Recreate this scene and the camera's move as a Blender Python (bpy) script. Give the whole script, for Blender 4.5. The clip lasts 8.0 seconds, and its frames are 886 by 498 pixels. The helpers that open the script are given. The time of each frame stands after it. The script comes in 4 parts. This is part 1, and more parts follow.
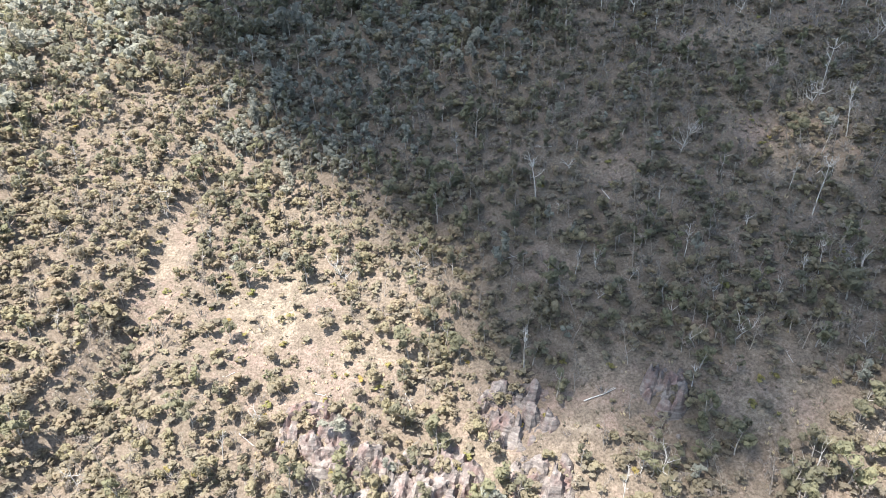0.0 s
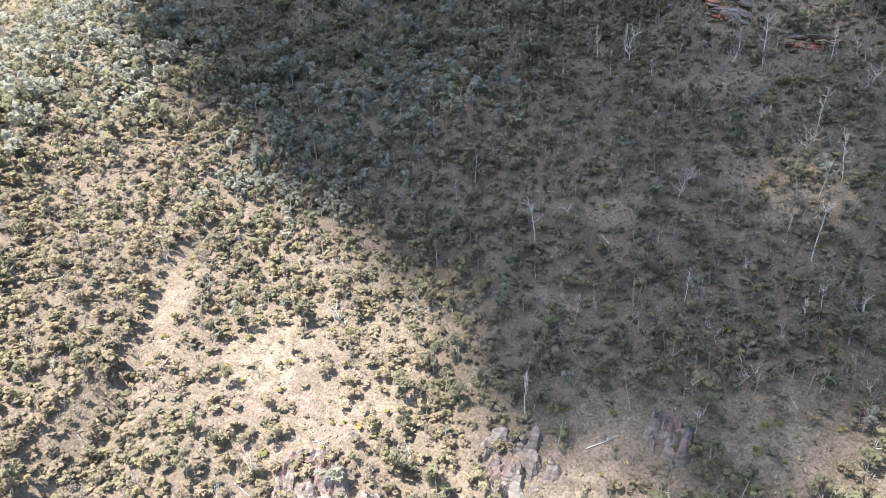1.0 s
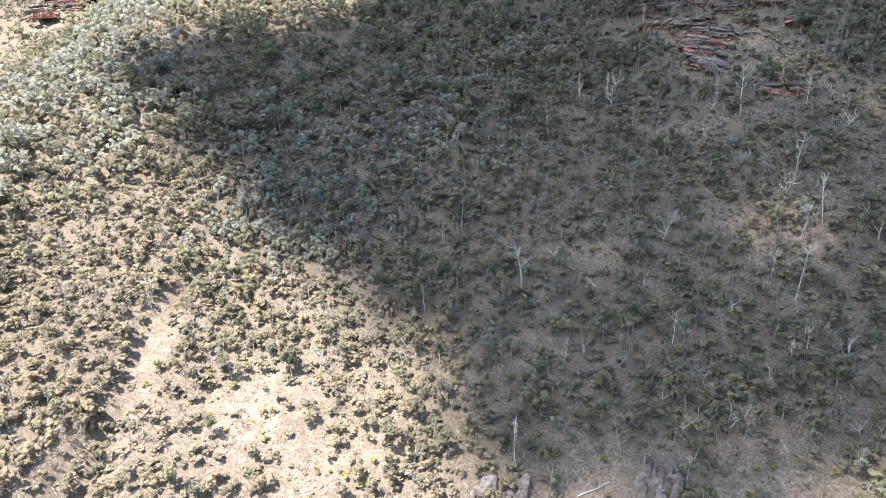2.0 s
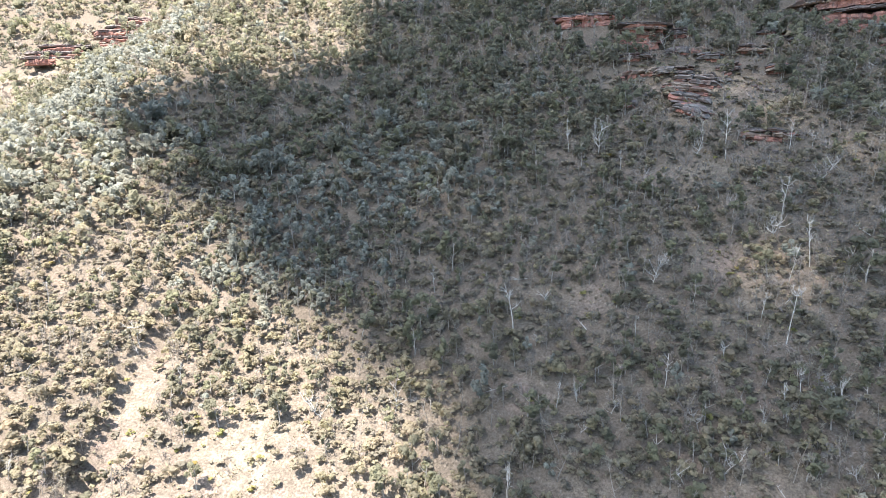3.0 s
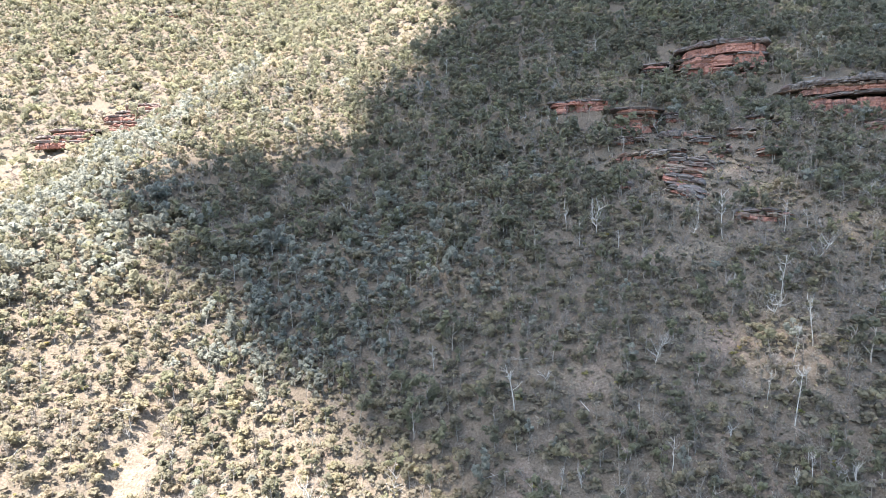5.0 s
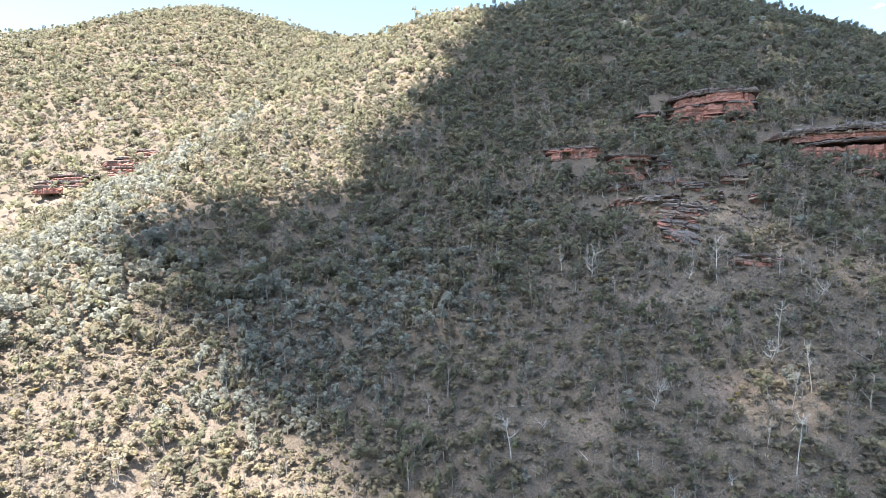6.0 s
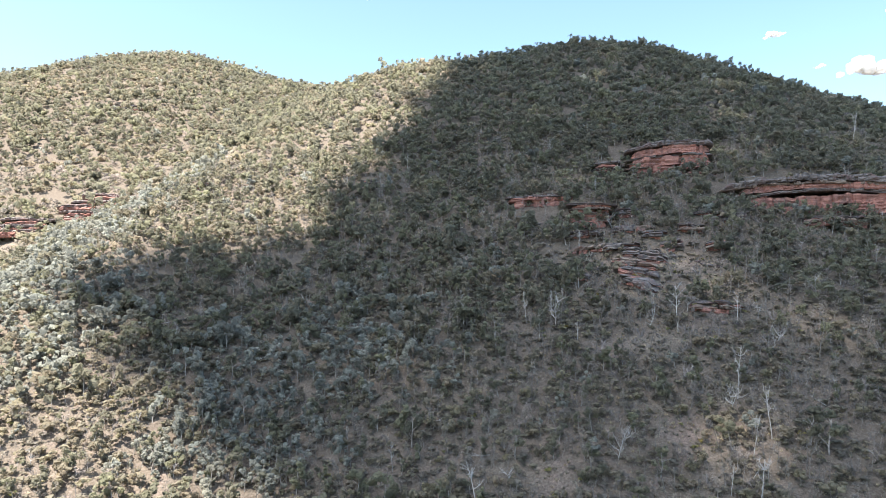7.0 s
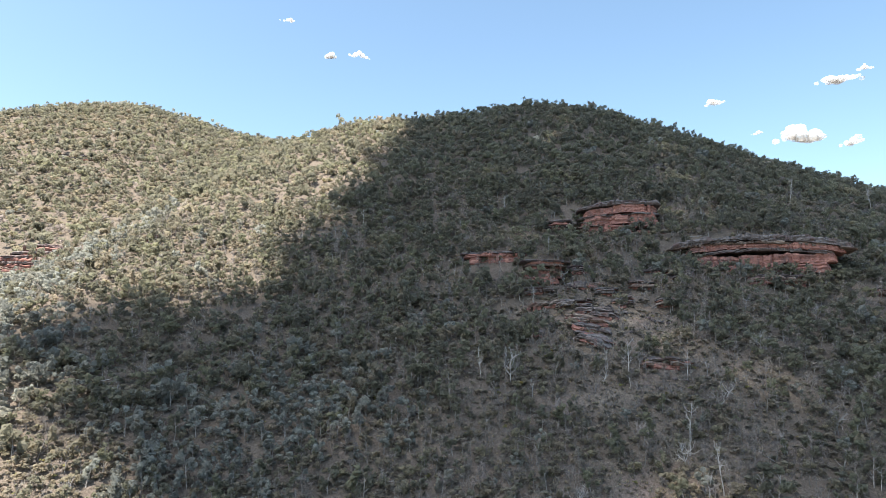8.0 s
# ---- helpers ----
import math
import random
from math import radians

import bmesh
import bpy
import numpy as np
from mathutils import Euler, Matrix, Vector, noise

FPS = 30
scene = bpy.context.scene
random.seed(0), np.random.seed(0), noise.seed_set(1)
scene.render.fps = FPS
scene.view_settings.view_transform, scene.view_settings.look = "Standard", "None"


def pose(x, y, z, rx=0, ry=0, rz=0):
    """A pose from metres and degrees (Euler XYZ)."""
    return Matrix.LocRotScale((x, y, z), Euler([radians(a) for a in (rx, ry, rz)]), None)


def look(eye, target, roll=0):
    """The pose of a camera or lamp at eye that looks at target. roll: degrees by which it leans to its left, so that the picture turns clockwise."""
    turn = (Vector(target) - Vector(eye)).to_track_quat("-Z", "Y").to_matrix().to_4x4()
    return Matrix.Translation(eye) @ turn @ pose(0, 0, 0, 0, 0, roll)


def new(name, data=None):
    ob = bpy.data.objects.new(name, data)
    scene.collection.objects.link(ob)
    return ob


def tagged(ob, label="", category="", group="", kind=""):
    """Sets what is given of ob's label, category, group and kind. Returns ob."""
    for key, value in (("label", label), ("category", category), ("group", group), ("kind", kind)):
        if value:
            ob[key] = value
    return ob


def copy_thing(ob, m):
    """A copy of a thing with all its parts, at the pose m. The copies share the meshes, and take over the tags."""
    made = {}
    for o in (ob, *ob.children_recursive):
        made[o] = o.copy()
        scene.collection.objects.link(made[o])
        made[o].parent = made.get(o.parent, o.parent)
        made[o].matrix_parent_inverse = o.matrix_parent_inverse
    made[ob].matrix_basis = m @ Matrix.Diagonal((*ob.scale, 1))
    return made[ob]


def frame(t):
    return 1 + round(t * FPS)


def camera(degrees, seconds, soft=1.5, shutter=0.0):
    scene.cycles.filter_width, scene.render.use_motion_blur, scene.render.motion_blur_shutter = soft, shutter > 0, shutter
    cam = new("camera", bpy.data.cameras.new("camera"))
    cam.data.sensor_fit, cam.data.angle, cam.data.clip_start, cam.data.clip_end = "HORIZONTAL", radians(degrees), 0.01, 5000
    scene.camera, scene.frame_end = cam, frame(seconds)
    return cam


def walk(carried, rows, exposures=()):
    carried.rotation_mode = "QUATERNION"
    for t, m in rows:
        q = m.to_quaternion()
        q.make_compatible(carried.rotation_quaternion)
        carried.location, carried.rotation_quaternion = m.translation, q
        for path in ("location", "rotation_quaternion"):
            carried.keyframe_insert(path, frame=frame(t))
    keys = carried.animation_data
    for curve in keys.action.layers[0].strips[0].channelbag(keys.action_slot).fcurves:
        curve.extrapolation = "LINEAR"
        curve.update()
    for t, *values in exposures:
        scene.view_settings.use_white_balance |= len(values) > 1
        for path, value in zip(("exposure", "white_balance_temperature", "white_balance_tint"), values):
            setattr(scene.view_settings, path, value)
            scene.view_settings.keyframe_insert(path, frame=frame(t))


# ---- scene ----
EYE_Z = 130.0
cam = camera(68.78, 8.0, 0.5)
PATH = [
    (0.0, pose(0, 0, EYE_Z, 65.00, 0.17, 0.00)),
    (0.5, pose(0, 0, EYE_Z, 66.95, 0.18, -0.01)),
    (1.0, pose(0, 0, EYE_Z, 68.93, 0.14, -0.02)),
    (1.5, pose(0, 0, EYE_Z, 70.85, 0.12, -0.53)),
    (3.0, pose(0, 0, EYE_Z, 76.69, 0.06, -2.06)),
    (3.5, pose(0, 0, EYE_Z, 78.29, 0.03, -2.06)),
    (4.0, pose(0, 0, EYE_Z, 79.86, 0.09, -2.08)),
    (4.5, pose(0, 0, EYE_Z, 81.71, 0.12, -2.10)),
    (6.0, pose(0, 0, EYE_Z, 87.68, 0.03, -2.49)),
    (6.5, pose(0, 0, EYE_Z, 89.64, -0.13, -4.74)),
    (7.0, pose(0, 0, EYE_Z, 91.80, -0.17, -5.62)),
    (7.5, pose(0, 0, EYE_Z, 94.27, -0.25, -5.93)),
    (8.0, pose(0, 0, EYE_Z, 96.72, -0.40, -9.60)),
]
EXPOSURES = [(0.0, 1.58, 6250, 9), (1.5, 1.76, 6250, 9), (4.5, 2.14, 6250, 9), (6.0, 2.00, 6250, 9), (7.0, 1.72, 6250, 9), (8.0, 1.36, 6250, 9)]
walk(cam, PATH, EXPOSURES)

# ---- world, sun and sky ----
SUN_TURN, SUN_RISE = 114.0, 64.0  # degrees to the left of the y axis, and above the horizon
SUN_WAY = Vector((-math.sin(radians(SUN_TURN)) * math.cos(radians(SUN_RISE)),
                  math.cos(radians(SUN_TURN)) * math.cos(radians(SUN_RISE)), math.sin(radians(SUN_RISE))))
world = bpy.data.worlds.new("sky")
scene.world = world
world.use_nodes = True
sky = world.node_tree.nodes.new("ShaderNodeTexSky")
sky.sky_type = "NISHITA"
sky.sun_disc = False
sky.sun_elevation, sky.sun_rotation = radians(SUN_RISE), radians(-SUN_TURN)
sky.altitude, sky.air_density, sky.dust_density, sky.ozone_density = 300, 1.0, 2.0, 1.2
world.node_tree.nodes["Background"].inputs["Strength"].default_value = 0.12
sky_tint = world.node_tree.nodes.new("ShaderNodeMix")  # an even tint multiplied into the sky's light: a little less red and blue
sky_tint.data_type, sky_tint.blend_type = "RGBA", "MULTIPLY"
sky_tint.inputs[0].default_value, sky_tint.inputs[7].default_value = 1.0, (0.97, 1.0, 0.91, 1)
world.node_tree.links.new(sky.outputs[0], sky_tint.inputs[6])
world.node_tree.links.new(sky_tint.outputs[2], world.node_tree.nodes["Background"].inputs["Color"])
sun = new("sun", bpy.data.lights.new("sun", "SUN"))
sun.data.energy, sun.data.angle, sun.data.color = 5.0, radians(0.53), (1.0, 0.925, 0.81)
sun.matrix_world = look(SUN_WAY * 3000, (0, 0, 0))

# ---- materials ----
def material(name):
    """A node material: returns it, its tree and a function that adds nodes."""
    mat = bpy.data.materials.new(name)
    mat.use_nodes = True
    tree = mat.node_tree

    def add(kind, **settings):
        node = tree.nodes.new("ShaderNode" + kind)
        for key, value in settings.items():
            if key in node.inputs:
                node.inputs[key].default_value = value
        return node
    return mat, tree, add


def ramp(add, stops):
    node = add("ValToRGB")
    edges = node.color_ramp.elements
    while len(edges) < len(stops):
        edges.new(0.5)
    for edge, (place, colour) in zip(edges, stops):
        edge.position, edge.color = place, (*colour, 1)
    return node


def blend(add, tree, factor, a, b, mode="MIX"):
    node = add("Mix")
    node.data_type, node.blend_type = "RGBA", mode
    for value, slot in ((factor, 0), (a, 6), (b, 7)):
        if isinstance(value, (int, float)):
            node.inputs[slot].default_value = value
        elif isinstance(value, tuple):
            node.inputs[slot].default_value = (*value, 1)
        else:
            tree.links.new(value, node.inputs[slot])
    return node.outputs[2]


def noise_of(add, tree, where, size, detail=5.0, rough=0.6):
    node = add("TexNoise", Scale=1.0 / size, Detail=detail, Roughness=rough)
    tree.links.new(where, node.inputs["Vector"])
    return node.outputs["Fac"]


def earth_material(name, straw, soil, litter, bump):
    """Dry hillside: straw-coloured grass, bare soil and leaf litter."""
    mat, tree, add = material(name)
    shader = tree.nodes["Principled BSDF"]
    shader.inputs["Roughness"].default_value = 0.95
    shader.inputs["Specular IOR Level"].default_value = 0.1
    where = add("NewGeometry").outputs["Position"]
    broad = ramp(add, [(0.40, (0, 0, 0)), (0.58, (1, 1, 1))])
    tree.links.new(noise_of(add, tree, where, 14.0, 6), broad.inputs[0])
    small = ramp(add, [(0.42, (0, 0, 0)), (0.60, (1, 1, 1))])
    tree.links.new(noise_of(add, tree, where, 2.2, 6, 0.7), small.inputs[0])
    fine = ramp(add, [(0.34, (0.5, 0.48, 0.46)), (0.66, (1.3, 1.3, 1.3))])
    tree.links.new(noise_of(add, tree, where, 0.45, 4, 0.75), fine.inputs[0])
    base = blend(add, tree, broad.outputs[0], straw, soil)
    cover = add("Attribute")
    cover.attribute_name = "litter_cover"
    thick = add("Math")
    thick.operation = "MULTIPLY_ADD"
    thick.use_clamp = True
    tree.links.new(cover.outputs["Fac"], thick.inputs[0])
    thick.inputs[1].default_value = 0.85
    tree.links.new(small.outputs[0], thick.inputs[2])
    base = blend(add, tree, thick.outputs[0], base, litter)
    base = blend(add, tree, 1.0, base, fine.outputs[0], "MULTIPLY")
    tree.links.new(base, shader.inputs["Base Color"])
    relief = add("Bump", Strength=bump, Distance=0.35)
    tree.links.new(noise_of(add, tree, where, 0.8, 6, 0.75), relief.inputs["Height"])
    tree.links.new(relief.outputs[0], shader.inputs["Normal"])
    return mat


def rock_material(name, light, dark, stain):
    """Bedded sandstone: fine level banding, upright stains, rough relief."""
    mat, tree, add = material(name)
    shader = tree.nodes["Principled BSDF"]
    shader.inputs["Roughness"].default_value = 0.9
    shader.inputs["Specular IOR Level"].default_value = 0.2
    where = add("NewGeometry").outputs["Position"]
    flat = add("Mapping")
    flat.inputs["Scale"].default_value = (0.12, 0.12, 1.6)
    tree.links.new(where, flat.inputs["Vector"])
    upright = add("Mapping")
    upright.inputs["Scale"].default_value = (0.35, 0.35, 0.2)
    tree.links.new(where, upright.inputs["Vector"])
    bands = ramp(add, [(0.38, dark), (0.60, light)])
    tree.links.new(noise_of(add, tree, flat.outputs[0], 1.0, 6, 0.65), bands.inputs[0])
    runs = ramp(add, [(0.46, (0, 0, 0)), (0.66, (1, 1, 1))])
    tree.links.new(noise_of(add, tree, upright.outputs[0], 1.0, 5, 0.6), runs.inputs[0])
    grain = ramp(add, [(0.3, (0.6, 0.6, 0.6)), (0.7, (1.2, 1.2, 1.2))])
    tree.links.new(noise_of(add, tree, where, 0.5, 6, 0.75), grain.inputs[0])
    base = blend(add, tree, runs.outputs[0], bands.outputs[0], stain)
    base = blend(add, tree, 1.0, base, grain.outputs[0], "MULTIPLY")
    tree.links.new(base, shader.inputs["Base Color"])
    relief = add("Bump", Strength=0.9, Distance=0.5)
    tree.links.new(noise_of(add, tree, where, 1.1, 8, 0.7), relief.inputs["Height"])
    tree.links.new(relief.outputs[0], shader.inputs["Normal"])
    return mat


def leaf_material(name, dull, fresh, dry, through_part=0.35, open_part=0.475, gap_size=0.75):
    """Foliage, varied from plant to plant and from leaf spray to leaf spray."""
    mat, tree, add = material(name)
    shader = tree.nodes["Principled BSDF"]
    shader.inputs["Roughness"].default_value = 0.6
    shader.inputs["Specular IOR Level"].default_value = 0.25
    mark = add("Attribute")
    mark.attribute_name = "tint"
    total = add("Math")
    tree.links.new(mark.outputs["Fac"], total.inputs[0])
    tree.links.new(add("ObjectInfo").outputs["Random"], total.inputs[1])
    part_of = add("Math")
    part_of.operation = "FRACT"
    tree.links.new(total.outputs[0], part_of.inputs[0])
    dark = tuple(0.82 * c for c in dull)
    plant = ramp(add, [(0.0, dark), (0.3, dull), (0.6, fresh), (0.8, dull), (1.0, dry)])
    tree.links.new(part_of.outputs[0], plant.inputs[0])
    geometry = add("NewGeometry")
    spray = ramp(add, [(0.0, (0.88, 0.88, 0.89)), (1.0, (1.12, 1.11, 1.09))])
    tree.links.new(geometry.outputs["Random Per Island"], spray.inputs[0])
    base = blend(add, tree, 1.0, plant.outputs[0], spray.outputs[0], "MULTIPLY")
    fleck = ramp(add, [(0.34, (0.8, 0.8, 0.81)), (0.66, (1.18, 1.17, 1.16))])
    tree.links.new(noise_of(add, tree, geometry.outputs["Position"], 0.22, 3.0, 0.7), fleck.inputs[0])
    base = blend(add, tree, 1.0, base, fleck.outputs[0], "MULTIPLY")
    tree.links.new(base, shader.inputs["Base Color"])
    # a spray holds leaves at many angles, so that it takes the light more evenly than one flat face
    lift = add("VectorMath")
    lift.operation = "ADD"
    lift.inputs[1].default_value = (0, 0, 2.2)
    tree.links.new(geometry.outputs["Normal"], lift.inputs[0])
    unit = add("VectorMath")
    unit.operation = "NORMALIZE"
    tree.links.new(lift.outputs[0], unit.inputs[0])
    relief = add("Bump", Strength=0.8, Distance=0.25)
    tree.links.new(unit.outputs[0], relief.inputs["Normal"])
    tree.links.new(noise_of(add, tree, geometry.outputs["Position"], 0.4, 3.0, 0.6), relief.inputs["Height"])
    tree.links.new(relief.outputs[0], shader.inputs["Normal"])
    glow = add("BsdfTranslucent")
    tree.links.new(base, glow.inputs["Color"])
    mix = add("MixShader")
    mix.inputs[0].default_value = through_part
    tree.links.new(shader.outputs[0], mix.inputs[1])
    tree.links.new(glow.outputs[0], mix.inputs[2])
    # gaps between the leaves of a spray
    gaps = add("Math")
    gaps.operation = "GREATER_THAN"
    gaps.inputs[1].default_value = open_part
    tree.links.new(noise_of(add, tree, geometry.outputs["Position"], gap_size, 4.0, 0.72), gaps.inputs[0])
    ragged = add("MixShader")
    tree.links.new(gaps.outputs[0], ragged.inputs[0])
    tree.links.new(add("BsdfTransparent").outputs[0], ragged.inputs[1])
    tree.links.new(mix.outputs[0], ragged.inputs[2])
    tree.links.new(ragged.outputs[0], tree.nodes["Material Output"].inputs["Surface"])
    return mat


def bark_material(name, pale, dark, size):
    mat, tree, add = material(name)
    shader = tree.nodes["Principled BSDF"]
    shader.inputs["Roughness"].default_value = 0.85
    where = add("NewGeometry").outputs["Position"]
    tone = ramp(add, [(0.35, dark), (0.6, pale)])
    tree.links.new(noise_of(add, tree, where, size, 4), tone.inputs[0])
    hue = ramp(add, [(0.0, (0.72, 0.72, 0.72)), (1.0, (1.1, 1.1, 1.1))])
    tree.links.new(add("ObjectInfo").outputs["Random"], hue.inputs[0])
    base = blend(add, tree, 1.0, tone.outputs[0], hue.outputs[0], "MULTIPLY")
    tree.links.new(base, shader.inputs["Base Color"])
    return mat


def cloud_material(name, clear, through_part):
    """White vapour; each surface lets the share clear of the light straight through, so that thin edges are soft."""
    mat, tree, add = material(name)
    shader = tree.nodes["Principled BSDF"]
    shader.inputs["Base Color"].default_value = (0.97, 0.97, 0.97, 1)
    shader.inputs["Roughness"].default_value = 1.0
    shader.inputs["Specular IOR Level"].default_value = 0.0
    glow = add("BsdfTranslucent", Color=(0.95, 0.95, 0.95, 1))
    mix = add("MixShader")
    mix.inputs[0].default_value = through_part
    tree.links.new(shader.outputs[0], mix.inputs[1])
    tree.links.new(glow.outputs[0], mix.inputs[2])
    thin = add("MixShader")
    thin.inputs[0].default_value = clear
    tree.links.new(mix.outputs[0], thin.inputs[1])
    tree.links.new(add("BsdfTransparent").outputs[0], thin.inputs[2])
    tree.links.new(thin.outputs[0], tree.nodes["Material Output"].inputs["Surface"])
    return mat


EARTH = earth_material("dry_hillside", (0.285, 0.24, 0.192), (0.245, 0.187, 0.163), (0.17, 0.14, 0.115), 0.9)
RED_ROCK = rock_material("red_sandstone", (0.48, 0.25, 0.20), (0.32, 0.15, 0.125), (0.22, 0.135, 0.12))
GREY_ROCK = rock_material("lichen_grey_sandstone", (0.25, 0.225, 0.22), (0.085, 0.072, 0.068), (0.17, 0.12, 0.115))
BROWN_ROCK = rock_material("brown_sandstone", (0.32, 0.265, 0.225), (0.13, 0.095, 0.08), (0.24, 0.15, 0.12))
PINK_ROCK = rock_material("pink_grey_rock", (0.30, 0.265, 0.25), (0.13, 0.11, 0.108), (0.22, 0.15, 0.14))
GUM_LEAF = leaf_material("gum_leaves", (0.25, 0.24, 0.175), (0.29, 0.285, 0.185), (0.325, 0.28, 0.205), 0.55)
BLUE_LEAF = leaf_material("blue_gum_leaves", (0.33, 0.335, 0.295), (0.40, 0.41, 0.36), (0.36, 0.345, 0.285), 0.55)
THIN_LEAF = leaf_material("sparse_sapling_leaves", (0.33, 0.29, 0.26), (0.36, 0.325, 0.265), (0.41, 0.345, 0.305), 0.5, 0.5)
SCRUB_LEAF = leaf_material("sheoak_foliage", (0.335, 0.295, 0.22), (0.37, 0.335, 0.225), (0.40, 0.335, 0.25), 0.55)
TUSSOCK = leaf_material("grey_green_tussock", (0.17, 0.16, 0.12), (0.24, 0.225, 0.16), (0.30, 0.255, 0.185), 0.3, 0.3)
BRUSH = leaf_material("grey_brown_brush", (0.27, 0.24, 0.19), (0.32, 0.29, 0.21), (0.35, 0.295, 0.23), 0.45, 0.45)
BRIGHT_LEAF = leaf_material("yellow_green_leaves", (0.33, 0.30, 0.125), (0.28, 0.285, 0.12), (0.40, 0.31, 0.10), 0.5)
STRAW = leaf_material("dry_grass_blades", (0.42, 0.35, 0.23), (0.48, 0.41, 0.28), (0.36, 0.29, 0.20), 0.25, 0.3)
PALE_BARK = bark_material("pale_gum_bark", (0.42, 0.385, 0.355), (0.20, 0.175, 0.165), 0.7)
GREY_BARK = bark_material("grey_brown_bark", (0.34, 0.30, 0.27), (0.18, 0.155, 0.14), 0.5)
TWIG = bark_material("grey_twigs", (0.34, 0.30, 0.285), (0.20, 0.175, 0.165), 0.6)
DEAD_WOOD = bark_material("bleached_dead_wood", (0.62, 0.59, 0.57), (0.36, 0.335, 0.32), 0.7)
VAPOUR = cloud_material("cloud_vapour", 0.0, 0.16)
THIN_VAPOUR = cloud_material("thin_cloud_vapour", 0.6, 0.55)

# ground shape

# crest lines of the hills: x, y, z of both ends (z from the eye's level), fall per metre aside, roundness
RIDGES = (
    (189, 536, 184, 103, 560, 175, 0.581, 52),
    (103, 560, 175, 30, 512, 150, 0.693, 37),
    (30, 512, 150, -47, 422, 81, 0.624, 23),
    (-47, 422, 81, -72, 317, 36, 0.618, 18),
    (-72, 317, 36, -126, 165, -34, 0.491, 17),
    (189, 536, 184, 308, 439, 108, 0.587, 56),
    (308, 439, 108, 480, 329, 31, 0.583, 49),
    (-230, 746, 228, -40, 641, 168, 0.611, 72),
    (-230, 746, 228, -409, 684, 177, 0.587, 78),
    (-40, 641, 168, 30, 512, 150, 0.655, 26),
    (-409, 684, 177, -700, 560, 80, 0.507, 59),
)
# dry watercourses: x, y of both ends, depth, half width
GULLIES = (
    (-49, 163, -57, 138, 2.6, 4.0),
    (-57, 138, -60, 103, 3.2, 4.0),
    (-60, 103, -66, 70, 3.6, 4.5),
    (36, 150, 28, 112, 1.4, 5.0),
    (-92, 150, -84, 95, 1.8, 5.0),
)
# rock outcrops: x, y of the foot, length, height
RED_CLIFFS = (
    (115, 254, 37, 14.5), (97, 273, 13, 4.5), (150, 216, 62, 12.5), (57, 237, 19, 9.5), (72, 222, 20, 9.5),
    (65, 202, 19, 5.5), (-152, 362, 34, 9.0),
)
GREY_LEDGES = (
    (86, 200, 27, 5.5), (82, 189, 25, 5.0), (76, 181, 18, 4.0), (97, 194, 15, 3.6), (86, 162, 12, 1.8), (-144, 340, 46, 8.0),
    (-80, 296, 16, 5.0), (-198, 518, 36, 8.0), (103, 188, 12, 2.8), (109, 205, 14, 3.0), (148, 196, 21, 2.4),
    (178, 191, 12, 2.6), (-13, 321, 9, 3.2), (-4, 291, 8, 2.4),
)
SPUR_ROCKS = (
    (-22, 87, 12, 5.0), (-11, 78, 15, 6.0), (0, 77, 10, 5.5), (12, 87, 11, 4.5), (36, 85, 6, 3.5), (15, 76, 9, 4.0),
)


def value_noise(x, y, seed):
    """Smooth noise of -1 to 1 over a plan of unit cells."""
    x, y = np.asarray(x, float), np.asarray(y, float)
    ix, iy = np.floor(x), np.floor(y)
    fx, fy = x - ix, y - iy
    fx, fy = fx * fx * (3 - 2 * fx), fy * fy * (3 - 2 * fy)

    def corner(a, b):
        s = np.sin(a * 127.1 + b * 311.7 + seed * 74.7) * 43758.5453
        return (s - np.floor(s)) * 2 - 1

    low = corner(ix, iy) * (1 - fx) + corner(ix + 1, iy) * fx
    high = corner(ix, iy + 1) * (1 - fx) + corner(ix + 1, iy + 1) * fx
    return low * (1 - fy) + high * fy


def layered_noise(x, y, size, octaves, seed):
    total = 0
    for k in range(octaves):
        total = total + value_noise(np.asarray(x) / size * 2 ** k, np.asarray(y) / size * 2 ** k, seed + k) / 2 ** k
    return total


def hill_z(x, y):
    """The bare form of the hills."""
    x, y = np.asarray(x, float), np.asarray(y, float)
    soft, total = 8.0, 0
    for x0, y0, z0, x1, y1, z1, fall, bend in RIDGES:
        dx, dy = x1 - x0, y1 - y0
        s = np.clip(((x - x0) * dx + (y - y0) * dy) / (dx * dx + dy * dy), 0, 1)
        aside = np.hypot(x - x0 - s * dx, y - y0 - s * dy)
        total = total + np.exp(np.clip((z0 + s * (z1 - z0) - fall * (np.hypot(aside, bend) - bend)) / soft, -60, 60))
    z = soft * np.log(total + 1e-20)
    valley = -115.0
    return EYE_Z + valley + 12 * np.logaddexp(0, (z - valley) / 12)


TERRACES = [(x, y, float(hill_z(x, y)), length, height) for x, y, length, height in RED_CLIFFS + GREY_LEDGES]


